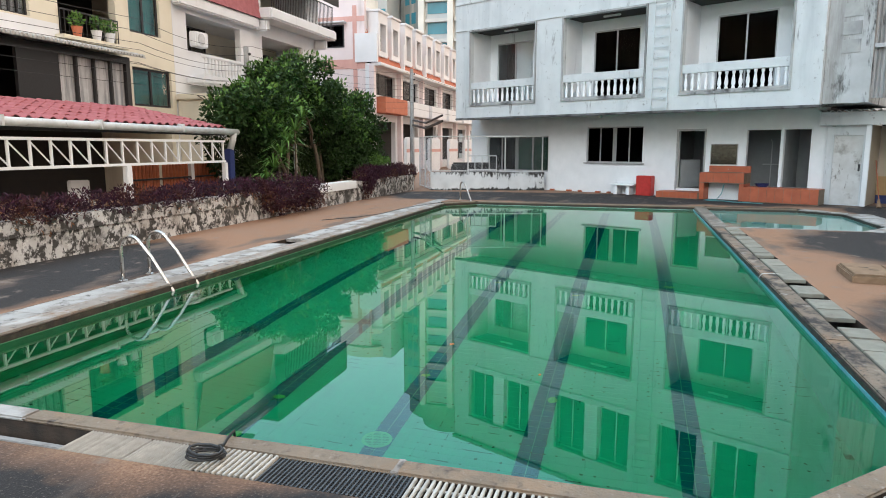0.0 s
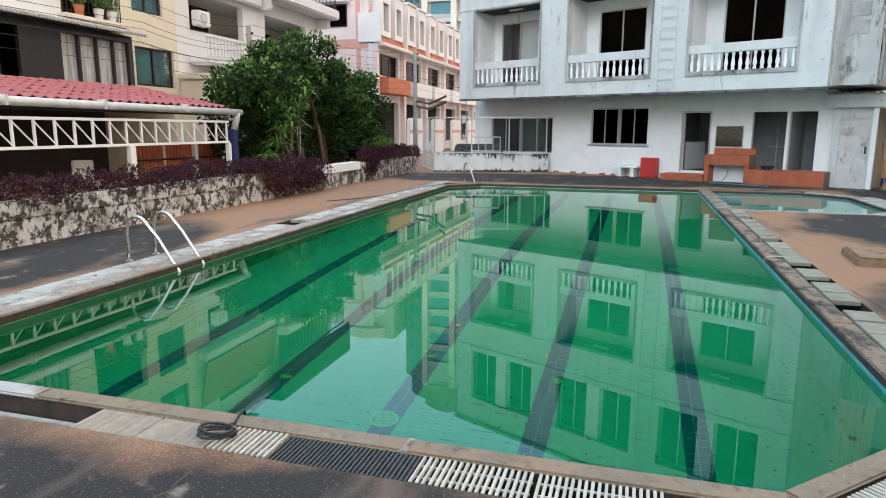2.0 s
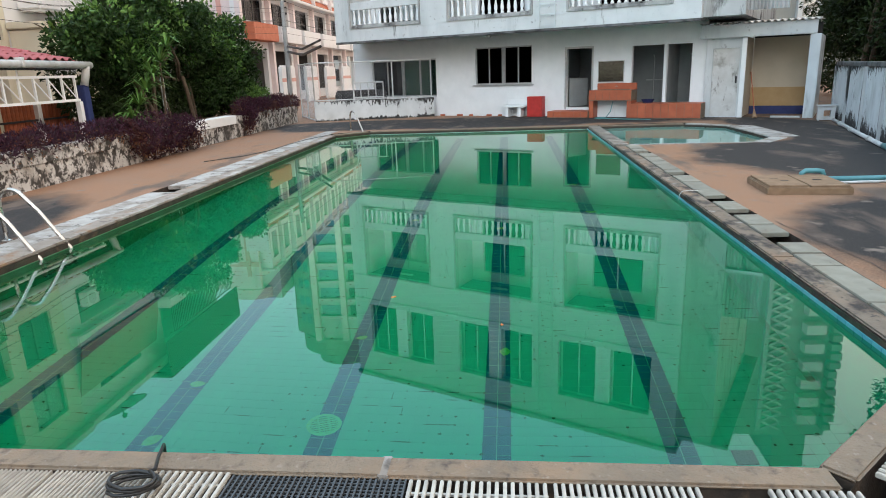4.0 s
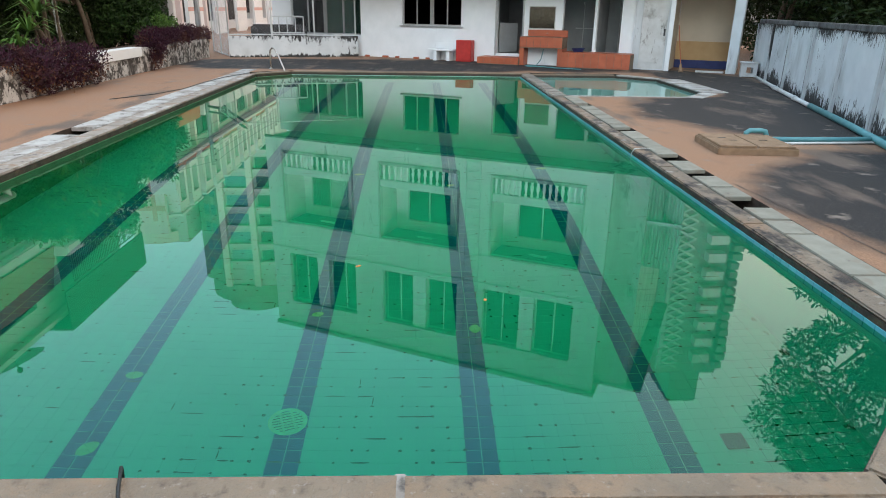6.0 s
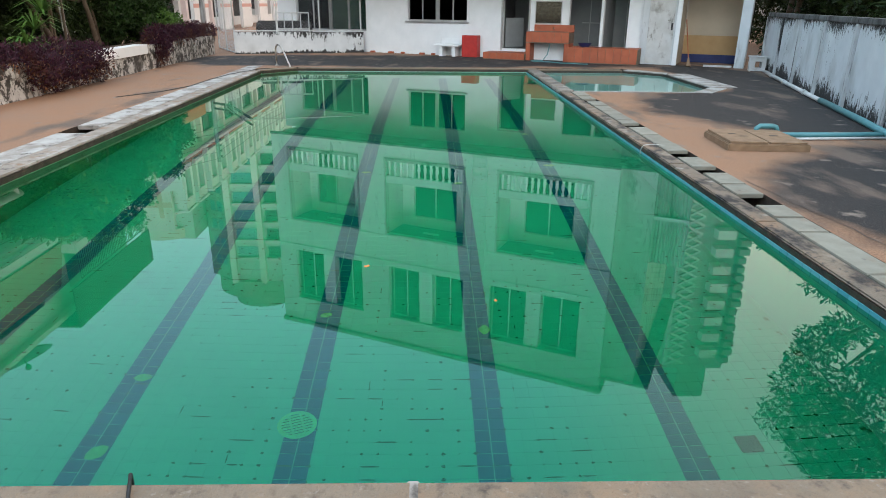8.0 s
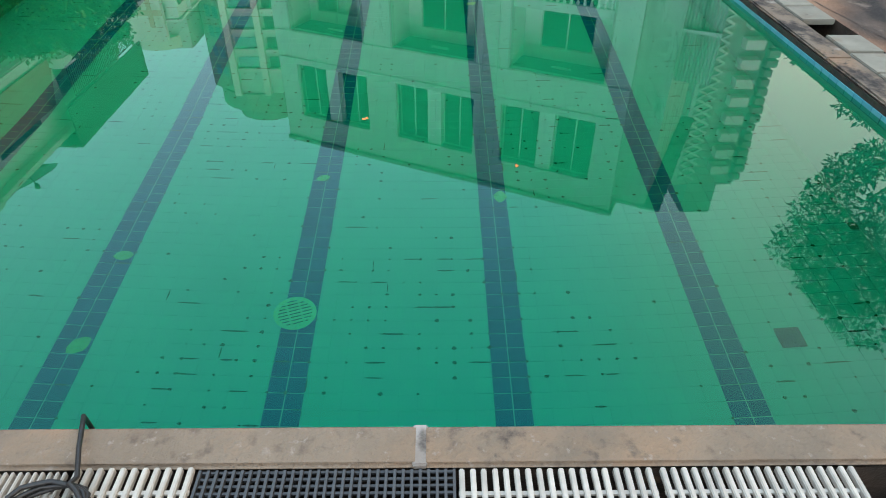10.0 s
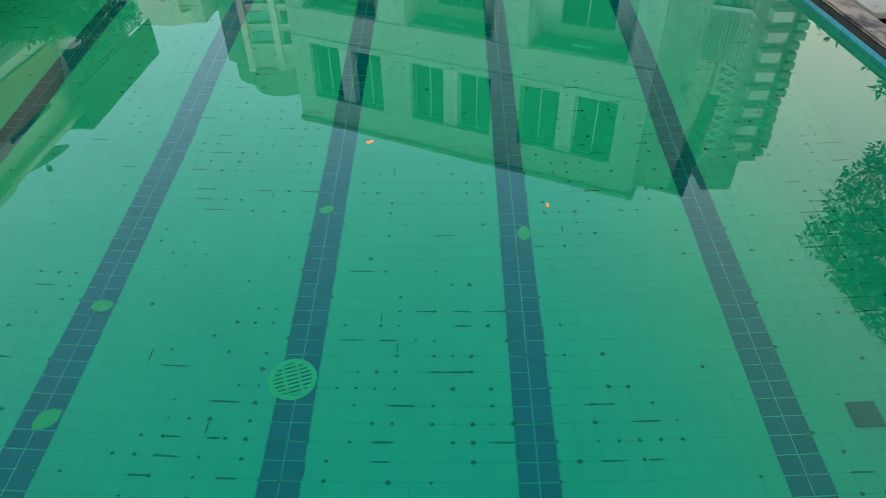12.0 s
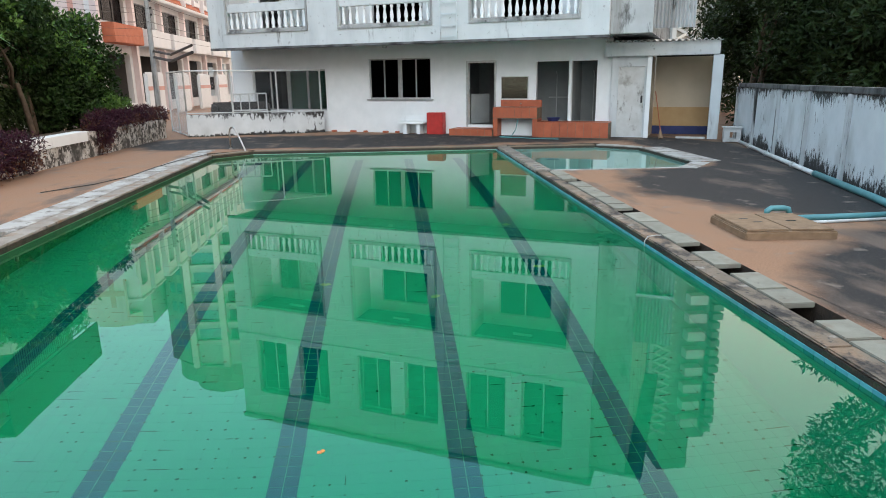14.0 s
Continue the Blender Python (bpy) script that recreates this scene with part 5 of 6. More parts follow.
for k in range(4):
    limb(bm, (-7.9 + 0.1 * k, 12.1 + 0.15 * k, 0.3), (-7.9 + 0.12 * k, 12.0 + 0.25 * k, 1.0 + 0.35 * k), 0.03, 0.02, 0.05)
part("stem", bm, M_BARK, dr)
bm = bmesh.new()
for hz_ in range(6):
    cx, cy, cz = -7.85 + 0.1 * hz_, 11.8 + 0.2 * hz_, 0.75 + 0.32 * hz_
    for k in range(40):
        a, e, ln = rng.uniform(0, 2 * math.pi), rng.uniform(0.1, 1.3), rng.uniform(0.4, 0.8)
        d0 = Vector((math.cos(a) * math.cos(e), math.sin(a) * math.cos(e), math.sin(e)))
        sd = Vector((-math.sin(a), math.cos(a), 0)) * 0.024
        p0, p1 = Vector((cx, cy, cz)), Vector((cx, cy, cz)) + d0 * ln * 0.55
        p2 = p1 + (d0 + Vector((0, 0, -0.9))).normalized() * ln * 0.45
        f0 = [bm.verts.new(p) for p in (p0 - sd * 0.4, p0 + sd * 0.4, p1 + sd, p1 - sd)]
        bm.faces.new(f0)
        bm.faces.new((f0[3], f0[2], bm.verts.new(p2)))
part("strap_leaves", bm, M_LEAF2, dr)["kind"] = "stuff"
shrub = thing("green_shrub", "low bright green shrub behind the planter wall", "shrub")
v, fs = leaf_cloud(rng, [(-8.2 + rng.normal() * 0.3, 19.6 + rng.normal() * 0.6, 0.8 + rng.uniform(0, 0.35), 0.35, 0.4, 0.3) for k in range(14)], 260, 0.09, 0.3)
cloud_part("foliage", v, fs, M_LEAF2, shrub, kind="stuff")

post = thing("garden_post", "flaking white post behind the planter", "post", (-7.7, 13.05, 0.48))
part("post", tube(bmesh.new(), [(0, 0, 0), (-0.02, 0.02, 0.6), (-0.02, 0.03, 1.2)], 0.045, 10), M_PEEL, post, smooth=True)
sofa = thing("old_sofa", "old black sofa standing behind the low wall", "sofa", (-4.95, 22.45, 0), 12)
part("base", boxbm(-0.95, 0.95, -0.4, 0.4, 0.0, 0.42, bevel=0.03), M_IRON, sofa)
part("backrest", boxbm(-0.95, 0.95, 0.2, 0.42, 0.422, 1.0, bevel=0.06), M_IRON, sofa)
for x in (-0.95, 0.73):
    part("armrest", boxbm(x, x + 0.22, -0.38, 0.19, 0.422, 0.92, bevel=0.06), M_IRON, sofa)
for x in (-0.71, 0.01):
    part("cushion", boxbm(x, x + 0.7, -0.36, 0.19, 0.423, 0.6, bevel=0.05), M_IRON, sofa)
rail = thing("white_railing", "white metal railing panel behind the fence", "railing", (-4.55, 21.9, 0), 14)
for z in (0.75, 1.28):
    part("rail", tube(bmesh.new(), [(-0.55, 0, z), (0.55, 0, z)], 0.025, 6), M_PIPEW, rail)
for k in range(5):
    part("upright", tube(bmesh.new(), [(-0.55 + k * 0.275, 0, 0.0 if k % 4 == 0 else 0.75), (-0.55 + k * 0.275, 0, 1.28)], 0.018, 6), M_PIPEW, rail)
crack = thing("deck_crack", "dark cracks in the pool deck", "crack", kind="structure")
for a, b in (((-0.9, -0.58), (-0.86, -1.5)), ((3.2, 4.35), (3.42, 2.2)), ((3.42, 2.2), (3.5, 1.2)), ((-2.3, -0.41), (-2.36, -0.62)), ((0.3, -0.42), (0.33, -0.6))):
    n = 14
    side = Vector((b[1] - a[1], a[0] - b[0])).normalized()
    ln = math.dist(a, b)
    mids = [Vector(a).lerp(Vector(b), k / n) + side * random.uniform(-0.02, 0.02) * min(ln, 1) for k in range(n + 1)]
    wd = [0.001] + [random.uniform(0.003, 0.009) for k in range(n - 1)] + [0.001]
    prism_bm = bmesh.new()
    lo = [[prism_bm.verts.new((*(p + side * s * w), 0.003)) for s in (-1, 1)] for p, w in zip(mids, wd)]
    for p, q in zip(lo, lo[1:]):
        prism_bm.faces.new((p[0], p[1], q[1], q[0]))
    part("crack", prism_bm, M_EDGE, crack)

# trees behind the boundary wall
rt = thing("roadside_tree", "broad-leaved tree overhanging the boundary wall", "tree", group="trees")
bm = bmesh.new()
limb(bm, (10.2, 9.6, 0), (9.6, 9.4, 4.6), 0.16, 0.1, 0.04)
for k in range(6):
    limb(bm, (9.7, 9.4, 3.6 + 0.2 * k), (7.6 + 0.4 * k, 8.9 + rng.normal() * 0.5, 4.2 + 0.55 * k), 0.06, 0.02, 0.08)
part("trunk", bm, M_BARK, rt, smooth=True)
cl = [(7.5 + rng.uniform(0, 2.6), 9.0 + rng.normal() * 0.5, 3.9 + rng.uniform(0, 1.0) + 0.2 * k / 10, 0.46, 0.45, 0.2) for k in range(16)]
cl += [(7.6 + rng.uniform(0, 3.2), 9.2 + rng.normal() * 0.7, 5.5 + rng.uniform(0, 1.9), 0.5, 0.5, 0.34) for k in range(34)]
v, fs = leaf_cloud(rng, cl, 330, 0.12, 0.0, 0.4)
cloud_part("crown", v, fs, M_LEAF, rt, kind="stuff")
grove = thing("dark_grove", "dark overgrown trees behind the boundary wall", "trees", kind="stuff")
bm = bmesh.new()
for k in range(9):
    x, yy = 11.5 + rng.uniform(0, 5), 14 + k * 0.9 + rng.normal() * 0.4
    limb(bm, (x, yy, 0), (x + rng.normal() * 0.5, yy + rng.normal() * 0.5, 3.6), 0.12, 0.06, 0.05)
part("trunks", bm, M_BARK, grove)
cl = []
for k in range(260):
    yy = rng.uniform(11.5, 25)
    x = 10.2 + (yy - 12) * 0.3 + abs(rng.normal()) * 2.2
    cl.append((x, yy, rng.uniform(0.6, 5.2), 0.8, 0.8, 0.55))
for k in range(110):
    yy = rng.uniform(19, 30)
    cl.append((9.8 + (yy - 12) * 0.24 + rng.uniform(0, 2.5), yy, rng.uniform(0.5, 5.6), 0.8, 0.8, 0.6))
v, fs = leaf_cloud(rng, cl, 330, 0.2, 0.0, 0.4)
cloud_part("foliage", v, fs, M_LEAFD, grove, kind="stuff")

# ---- carport ----
cp = thing("carport", "carport with a faded red tiled roof and white lattice beam", "carport", (-8.5, 0, 0), 90)
gut = part("gutter_pipe", tube(bmesh.new(), [(1.5, -0.08, 2.03), (5.5, -0.08, 2.0), (11.45, -0.08, 1.97)], 0.075, 12), M_PIPEW, cp, smooth=True)
part("downpipe", tube(bmesh.new(), [(11.3, -0.08, 1.96), (11.28, -0.06, 1.8), (11.22, -0.02, 1.55)], 0.08, 12), M_PIPEW, gut, smooth=True)
for u in (5.0, 7.0, 9.3):
    part("bracket", boxbm(u, u + 0.05, -0.17, 0.0, 1.93, 2.1), M_PIPEW, gut)
for z in (1.26, 1.74):
    part("chord", boxbm(1.5, 11.0, -0.03, 0.03, z - 0.025, z + 0.025), M_WHITE2, cp)
for k in range(24):
    u = 1.5 + k * 0.41
    part("upright", boxbm(u - 0.018, u + 0.018, -0.02, 0.02, 1.285, 1.715), M_WHITE2, cp)
    if k < 23:
        bm = tube(bmesh.new(), [(u, 0, 1.7), (u + 0.41, 0, 1.3)], 0.014, 6)
        part("diagonal", bm, M_WHITE2, cp)
for u in (4.1, 7.75):
    part("post", boxbm(u - 0.07, u + 0.07, -0.06, 0.06, 0.0, 1.23, bevel=0.01), M_WHITE2, cp)
part("post", boxbm(10.93, 11.03, -0.05, 0.05, 0.0, 1.23), M_WHITE2, cp)
part("blue_post", boxbm(11.12, 11.32, -0.06, 0.1, 0.0, 1.56, bevel=0.01), M_BLUEP, cp, "dark blue corner post")
part("rafter_beam", boxbm(1.5, 11.2, 0.1, 0.2, 1.88, 1.96), M_IRON, cp)
SL = math.degrees(math.atan2(0.19, 0.96))
first = None
for i in range(40):
    for j in range(6):
        u, s = 1.6 + i * 0.24, j * 0.45
        m = pose(u, 0.0 + s * 0.96, 2.09 + s * 0.19, SL - 2.5, 0, 0) @ pose(0, 0, random.uniform(-0.006, 0.006), random.uniform(-1, 1), random.uniform(-1, 1), 0)
        if first is None:
            bm = bmesh.new()
            ring = []
            for k in range(7):
                x = -0.13 + 0.26 * k / 6
                z = 0.035 * math.cos(2 * math.pi * (k / 6 - 0.35))
                ring.append([bm.verts.new((x, 0, z)), bm.verts.new((x, 0.5, z)), bm.verts.new((x, 0, z - 0.016))])
            for a, b in zip(ring, ring[1:]):
                bm.faces.new((a[0], b[0], b[1], a[1]))
                bm.faces.new((a[2], b[2], b[0], a[0]))
            first = part("roof_tile", bm, M_ROOFTILE, cp)
            first.matrix_basis = m
        else:
            share("roof_tile", first.data, cp, m)
# underside sheets are near-black, the carport's shade put into their colour
part("roof_deck", prism(bmesh.new(), [(1.5, 0.0), (11.2, 0.0), (11.2, 0.02), (1.5, 0.02)], 1.98, 2.0), M_DARK, cp)
bm = bmesh.new()
bm.faces.new([bm.verts.new(p) for p in ((1.5, 0.0, 2.03), (11.2, 0.0, 2.03), (11.2, 2.6, 2.54), (1.5, 2.6, 2.54))])
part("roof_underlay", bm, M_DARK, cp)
fn = thing("slatted_screen", "orange-stained wooden slat screen behind the carport beam", "screen", (-9.6, 0, 0), 90)
for k in range(30):
    u = 9.0 + k * 0.115
    if k % 10 != 9:
        part("slat", tube(bmesh.new(), [(u, 0, 0.0), (u, 0, 1.2)], 0.045, 7), M_WOODO, fn)
for z in (0.55, 0.85):
    part("rail", boxbm(8.8, 12.6, -0.09, -0.055, z, z + 0.04), M_IRON, fn)
for u in (8.85, 11.0):
    part("post", boxbm(u, u + 0.12, -0.12, 0.0, 0.0, 1.25), M_WHITE2, fn)
ch = thing("white_chair", "white plastic chair draped with cloth under the carport", "chair", (-10.2, 8.3, 0), 60)
part("seat", boxbm(-0.22, 0.22, -0.22, 0.22, 0.42, 0.46, bevel=0.015), M_WHITE2, ch)
part("backrest", boxbm(-0.22, 0.22, 0.2, 0.24, 0.46, 0.9, bevel=0.02), M_WHITE2, ch)
for x in (-0.19, 0.19):
    for yy in (-0.19, 0.19):
        part("leg", tube(bmesh.new(), [(x, yy, 0), (x * 0.9, yy * 0.9, 0.42)], 0.018, 6), M_WHITE2, ch)

# ---- houses on the left ----
ROW = (-14.1, 0, 0)


def rail_black(parent, u0, u1, z0, z1, y):
    part("railing", boxbm(u0, u1, y - 0.02, y + 0.02, z1 - 0.04, z1), M_IRON, parent)
    n = int((u1 - u0) / 0.14)
    for i in range(n + 1):
        u = u0 + (u1 - u0) * i / n
        part("railing_bar", boxbm(u - 0.01, u + 0.01, y - 0.01, y + 0.01, z0, z1 - 0.04), M_IRON, parent)


ha = thing("cream_townhouse", "cream and white townhouse with teal curtained windows", "house", ROW, 90)
hA = [(14.55, 16.35, 2.9, 4.1), (14.55, 15.95, 5.15, 6.6), (11.9, 14.0, 4.65, 6.6), (9.3, 11.0, 4.95, 6.4), (5.0, 16.2, 0.0, 2.5), (14.5, 15.95, 7.3, 8.7), (11.9, 13.9, 7.3, 8.7), (7.3, 13.8, 2.75, 4.2)]
part("front_wall", pierced(bmesh.new(), -6.0, 16.55, -0.02, 9.6, 0.0, 0.25, hA), M_CREAM, ha)
part("party_wall", boxbm(16.3, 16.55, 0.252, 9.0, -0.02, 9.6), M_CREAM, ha)
part("roof", boxbm(-6.2, 16.6, -0.3, 9.2, 9.602, 9.8), M_HOUSEW, ha)
# back and floors are near-black to hold the shade of the open rooms
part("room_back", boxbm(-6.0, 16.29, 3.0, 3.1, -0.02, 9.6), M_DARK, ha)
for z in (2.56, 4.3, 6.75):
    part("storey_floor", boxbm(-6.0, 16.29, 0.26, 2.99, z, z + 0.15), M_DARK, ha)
window(ha, 14.55, 16.35, 2.9, 4.1, 0.12, frame_mat=M_IRON, w=0.07, pane_mat=M_GLASS2, behind=M_TEALCUR)
window(ha, 14.55, 15.95, 5.15, 6.6, 0.12, frame_mat=M_IRON, w=0.07, pane_mat=M_GLASS2, behind=M_TEALCUR)
window(ha, 14.5, 15.95, 7.3, 8.7, 0.12, frame_mat=M_IRON, w=0.07, pane_mat=M_GLASS2, behind=M_TEALCUR)
window(ha, 9.3, 11.0, 4.95, 6.4, 0.12, bars=6, frame_mat=M_IRON, w=0.05, pane_mat=M_GLASS2, behind=M_CURTAIN)
rail_black(ha, 11.9, 14.0, 4.65, 5.35, -0.05)
part("white_panel", boxbm(-6.0, 11.85, -0.03, -0.002, 4.3, 4.9), M_HOUSEW, ha)
part("balcony_floor", boxbm(11.7, 14.1, -0.35, -0.002, 4.5, 4.62, bevel=0.02), M_CREAM, ha)
bb = part("glazed_bay", pierced(bmesh.new(), 6.0, 13.88, 2.7, 4.25, -0.5, -0.4, [(7.0 + k * 0.62 + (1.2 if k > 4 else 0), 7.56 + k * 0.62 + (1.2 if k > 4 else 0), 2.78, 4.05) for k in range(9)]), M_IRON, ha, "black steel glazed bay")
part("bay_curtain", boxbm(11.0, 13.75, -0.36, -0.34, 2.75, 4.1), M_CURTAIN, bb)
part("bay_side", boxbm(13.8, 13.88, -0.398, -0.002, 2.7, 4.25), M_IRON, bb)
part("bay_base", boxbm(6.0, 13.88, -0.5, -0.002, 2.55, 2.698), M_IRON, bb)
bm = bmesh.new()
bm.faces.new([bm.verts.new(p) for p in ((5.5, -1.0, 4.25), (14.0, -1.0, 4.25), (14.0, 0.0, 4.5), (5.5, 0.0, 4.5))])
for k in range(70):
    part("awning_edge", tube(bmesh.new(), [(5.6 + k * 0.12, -1.02, 4.27), (5.6 + k * 0.12, -0.75, 4.335)], 0.05, 6), M_PIPEW, bb)
aw = part("awning", bm, M_ALU, bb, "thin corrugated awning")
aw.modifiers.new("thick", "SOLIDIFY").thickness = 0.03
for i, u in enumerate((12.3, 13.0, 13.5)):
    pot = thing("potted_plant", "potted plant standing on the balcony", "plant", (-14.1 + 0.2, u, 4.62), 0, "balcony plants")
    part("pot", lathe(bmesh.new(), [(0.1, 0.0), (0.15, 0.28), (0.16, 0.28), (0.14, 0.25)], 12), M_HOUSEW if i else M_ORANGE, pot)
    v, fs = leaf_cloud(rng, [(0, 0, 0.45, 0.15, 0.15, 0.16)], 70, 0.14, 0.5)
    cloud_part("leaves", v, fs, M_LEAF2, pot)

hb = thing("white_townhouse", "white townhouse with balconies and a red mansard", "house", ROW, 90)
hB = [(17.3, 20.6, 4.95, 6.2), (22.2, 25.7, 3.7, 6.2), (17.7, 20.4, 7.3, 8.8), (22.2, 26.2, 7.35, 8.9), (17.0, 21.0, 0.0, 2.3), (22.0, 26.5, 0.0, 2.5)]
part("front_wall", pierced(bmesh.new(), 16.56, 27.4, -0.02, 9.5, 0.0, 0.25, hB), M_HOUSEW, hb)
part("side_wall", boxbm(27.15, 27.4, 0.252, 9.0, -0.02, 9.5), M_HOUSEW, hb)
part("roof", boxbm(16.56, 27.6, -0.3, 9.2, 9.502, 9.7), M_HOUSEW, hb)
part("room_back", boxbm(16.56, 27.14, 2.2, 2.3, -0.02, 9.5), M_CREAM, hb)
for z in (2.6, 4.6, 6.3):
    part("storey_floor", boxbm(16.57, 27.14, 0.26, 2.19, z, z + 0.15), M_HOUSEW, hb)
window(hb, 18.2, 20.0, 4.95, 6.1, 1.2, frame_mat=M_IRON)
window(hb, 22.4, 25.0, 3.75, 5.8, 1.4, bars=2, frame_mat=M_IRON)
part("balcony_slab", boxbm(17.1, 21.2, -0.8, -0.002, 3.75, 4.1, bevel=0.08), M_HOUSEW, hb)
br_ = part("balustrade", boxbm(17.1, 21.2, -0.78, -0.66, 4.66, 4.78, bevel=0.02), M_HOUSEW, hb)
for k in range(20):
    part("baluster", lathe(bmesh.new(), [(0.05, 0), (0.03, 0.1), (0.06, 0.25), (0.03, 0.45), (0.05, 0.56)], 7), M_HOUSEW, br_).matrix_basis = pose(17.25 + k * 0.2, -0.72, 4.1)
part("cornice", boxbm(16.56, 21.5, -0.35, -0.002, 6.35, 6.75, bevel=0.05), M_HOUSEW, hb)
part("cornice", boxbm(21.52, 27.6, -0.9, -0.002, 6.75, 7.2, bevel=0.06), M_HOUSEW, hb)
part("corbel", boxbm(21.6, 21.9, -0.6, -0.003, 6.3, 6.74, bevel=0.06), M_HOUSEW, hb)
part("corbel", boxbm(26.9, 27.2, -0.6, -0.003, 6.3, 6.74, bevel=0.06), M_HOUSEW, hb)
rail_black(hb, 21.7, 27.4, 7.2, 8.3, -0.8)
bm = bmesh.new()
bm.faces.new([bm.verts.new(p) for p in ((16.6, -0.4, 6.77), (21.6, -0.4, 6.77), (21.6, -0.01, 8.6), (16.6, -0.01, 8.6))])
ms = part("mansard_roof", bm, M_ROOFTILE, hb)
ms.modifiers.new("thick", "SOLIDIFY").thickness = 0.05
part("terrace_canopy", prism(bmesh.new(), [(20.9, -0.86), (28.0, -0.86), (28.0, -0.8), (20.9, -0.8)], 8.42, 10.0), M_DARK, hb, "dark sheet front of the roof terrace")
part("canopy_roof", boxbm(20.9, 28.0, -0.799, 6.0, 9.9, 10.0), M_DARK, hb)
ac = thing("air_conditioner", "white outdoor air conditioner on the balcony", "air conditioner", ROW, 90)
part("casing", boxbm(17.4, 18.1, -0.3, 0.0, 5.1, 5.62, bevel=0.03), M_HOUSEW, ac)
part("fan_grille", lathe(bmesh.new(), [(0.2, 0.0), (0.2, 0.012), (0.05, 0.016)], 20), M_ALU, ac).matrix_basis = pose(17.7, -0.302, 5.36, 90, 0, 0)
cb = thing("cream_outbuilding", "low cream outbuilding in front of the houses", "outbuilding", (-13.2, 0, 0), 90)
part("wall", boxbm(16.6, 18.3, -0.2, 0.9, 0.0, 3.2, bevel=0.03), M_CREAM, cb)
part("parapet", boxbm(16.5, 18.4, -0.3, 0.9, 3.202, 3.4, bevel=0.03), M_CREAM, cb)
part("louvre", boxbm(16.8, 17.7, -0.26, -0.202, 1.9, 2.3), M_ALU, cb)
dish = thing("satellite_dish", "large dark satellite dish on the townhouse roof", "satellite dish", (-16.95, 22.2, 9.7), 0)
part("mast", tube(bmesh.new(), [(0, 0, 0), (0, 0, 1.5), (0.2, 0, 2.15)], 0.06, 8), M_IRON, dish)
bm = lathe(bmesh.new(), [(0.05, -0.25), (0.5, -0.18), (0.85, 0.0), (1.2, 0.16), (1.18, 0.17), (0.8, 0.03), (0.45, -0.13), (0.04, -0.2)], 24)
part("reflector", bm, M_MESH, dish, "dark mesh reflector", smooth=True).matrix_basis = pose(0.24, 0, 2.27, 18, 33.5, 0)
part("feed_arm", tube(bmesh.new(), [(0.3, 0, 2.2), (0.5, -0.1, 2.7)], 0.03, 6), M_IRON, dish)
part("feed_horn", lathe(bmesh.new(), [(0.06, 0), (0.11, 0.06), (0.1, 0.2), (0.05, 0.24)], 10), M_IRON, dish).matrix_basis = pose(0.52, -0.1, 2.62)

# pink terrace
pk = thing("pink_terrace", "pink and white terrace of townhouses with red mansards", "terrace", ROW, 90)
U0, UN, UW = 34.0, 6, 4.7
hP = []
for i in range(UN):
    u = U0 + i * UW
    hP += [(u + 0.6, u + 4.2, 4.75, 6.05), (u + 0.5, u + 4.2, 0.6, 3.2)]
part("front_wall", pierced(bmesh.new(), U0, U0 + UN * UW, -0.02, 6.5, 0.0, 0.3, hP), M_HOUSEW, pk)
part("gable_wall", prism(bmesh.new(), [(U0, 0.302), (U0 + 0.3, 0.302), (U0 + 0.3, 10.0), (U0, 10.0)], -0.02, 10.6), M_PINK, pk, "pale pink gable wall")
for z0, z1 in ((6.2, 6.75), (8.9, 9.2)):
    part("gable_band", boxbm(U0 - 0.02, U0 - 0.002, 0.302, 10.0, z0, z1), M_SALMON, pk)
part("gable_pilaster", boxbm(U0 - 0.04, U0 - 0.003, 0.8, 1.05, 0, 9.8), M_SALMON, pk)
gw = part("gable_window", boxbm(U0 - 0.03, U0 - 0.004, 1.6, 3.3, 7.45, 8.75), M_IRON, pk)
part("pane", boxbm(U0 - 0.04, U0 - 0.031, 1.68, 3.22, 7.52, 8.67), M_GLASS, gw)
part("hood", boxbm(U0 - 0.5, U0 - 0.05, 1.4, 3.5, 8.8, 8.9, bevel=0.03), M_HOUSEW, gw)
# near-black block stands in for the shaded rooms behind the openings
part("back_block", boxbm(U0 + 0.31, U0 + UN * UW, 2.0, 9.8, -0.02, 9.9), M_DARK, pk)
part("roof", boxbm(U0 + 0.31, U0 + UN * UW, 0.9, 9.9, 9.902, 10.1), M_HOUSEW, pk)
part("ledge", boxbm(U0, U0 + UN * UW, -0.7, -0.002, 6.35, 6.55, bevel=0.04), M_HOUSEW, pk)
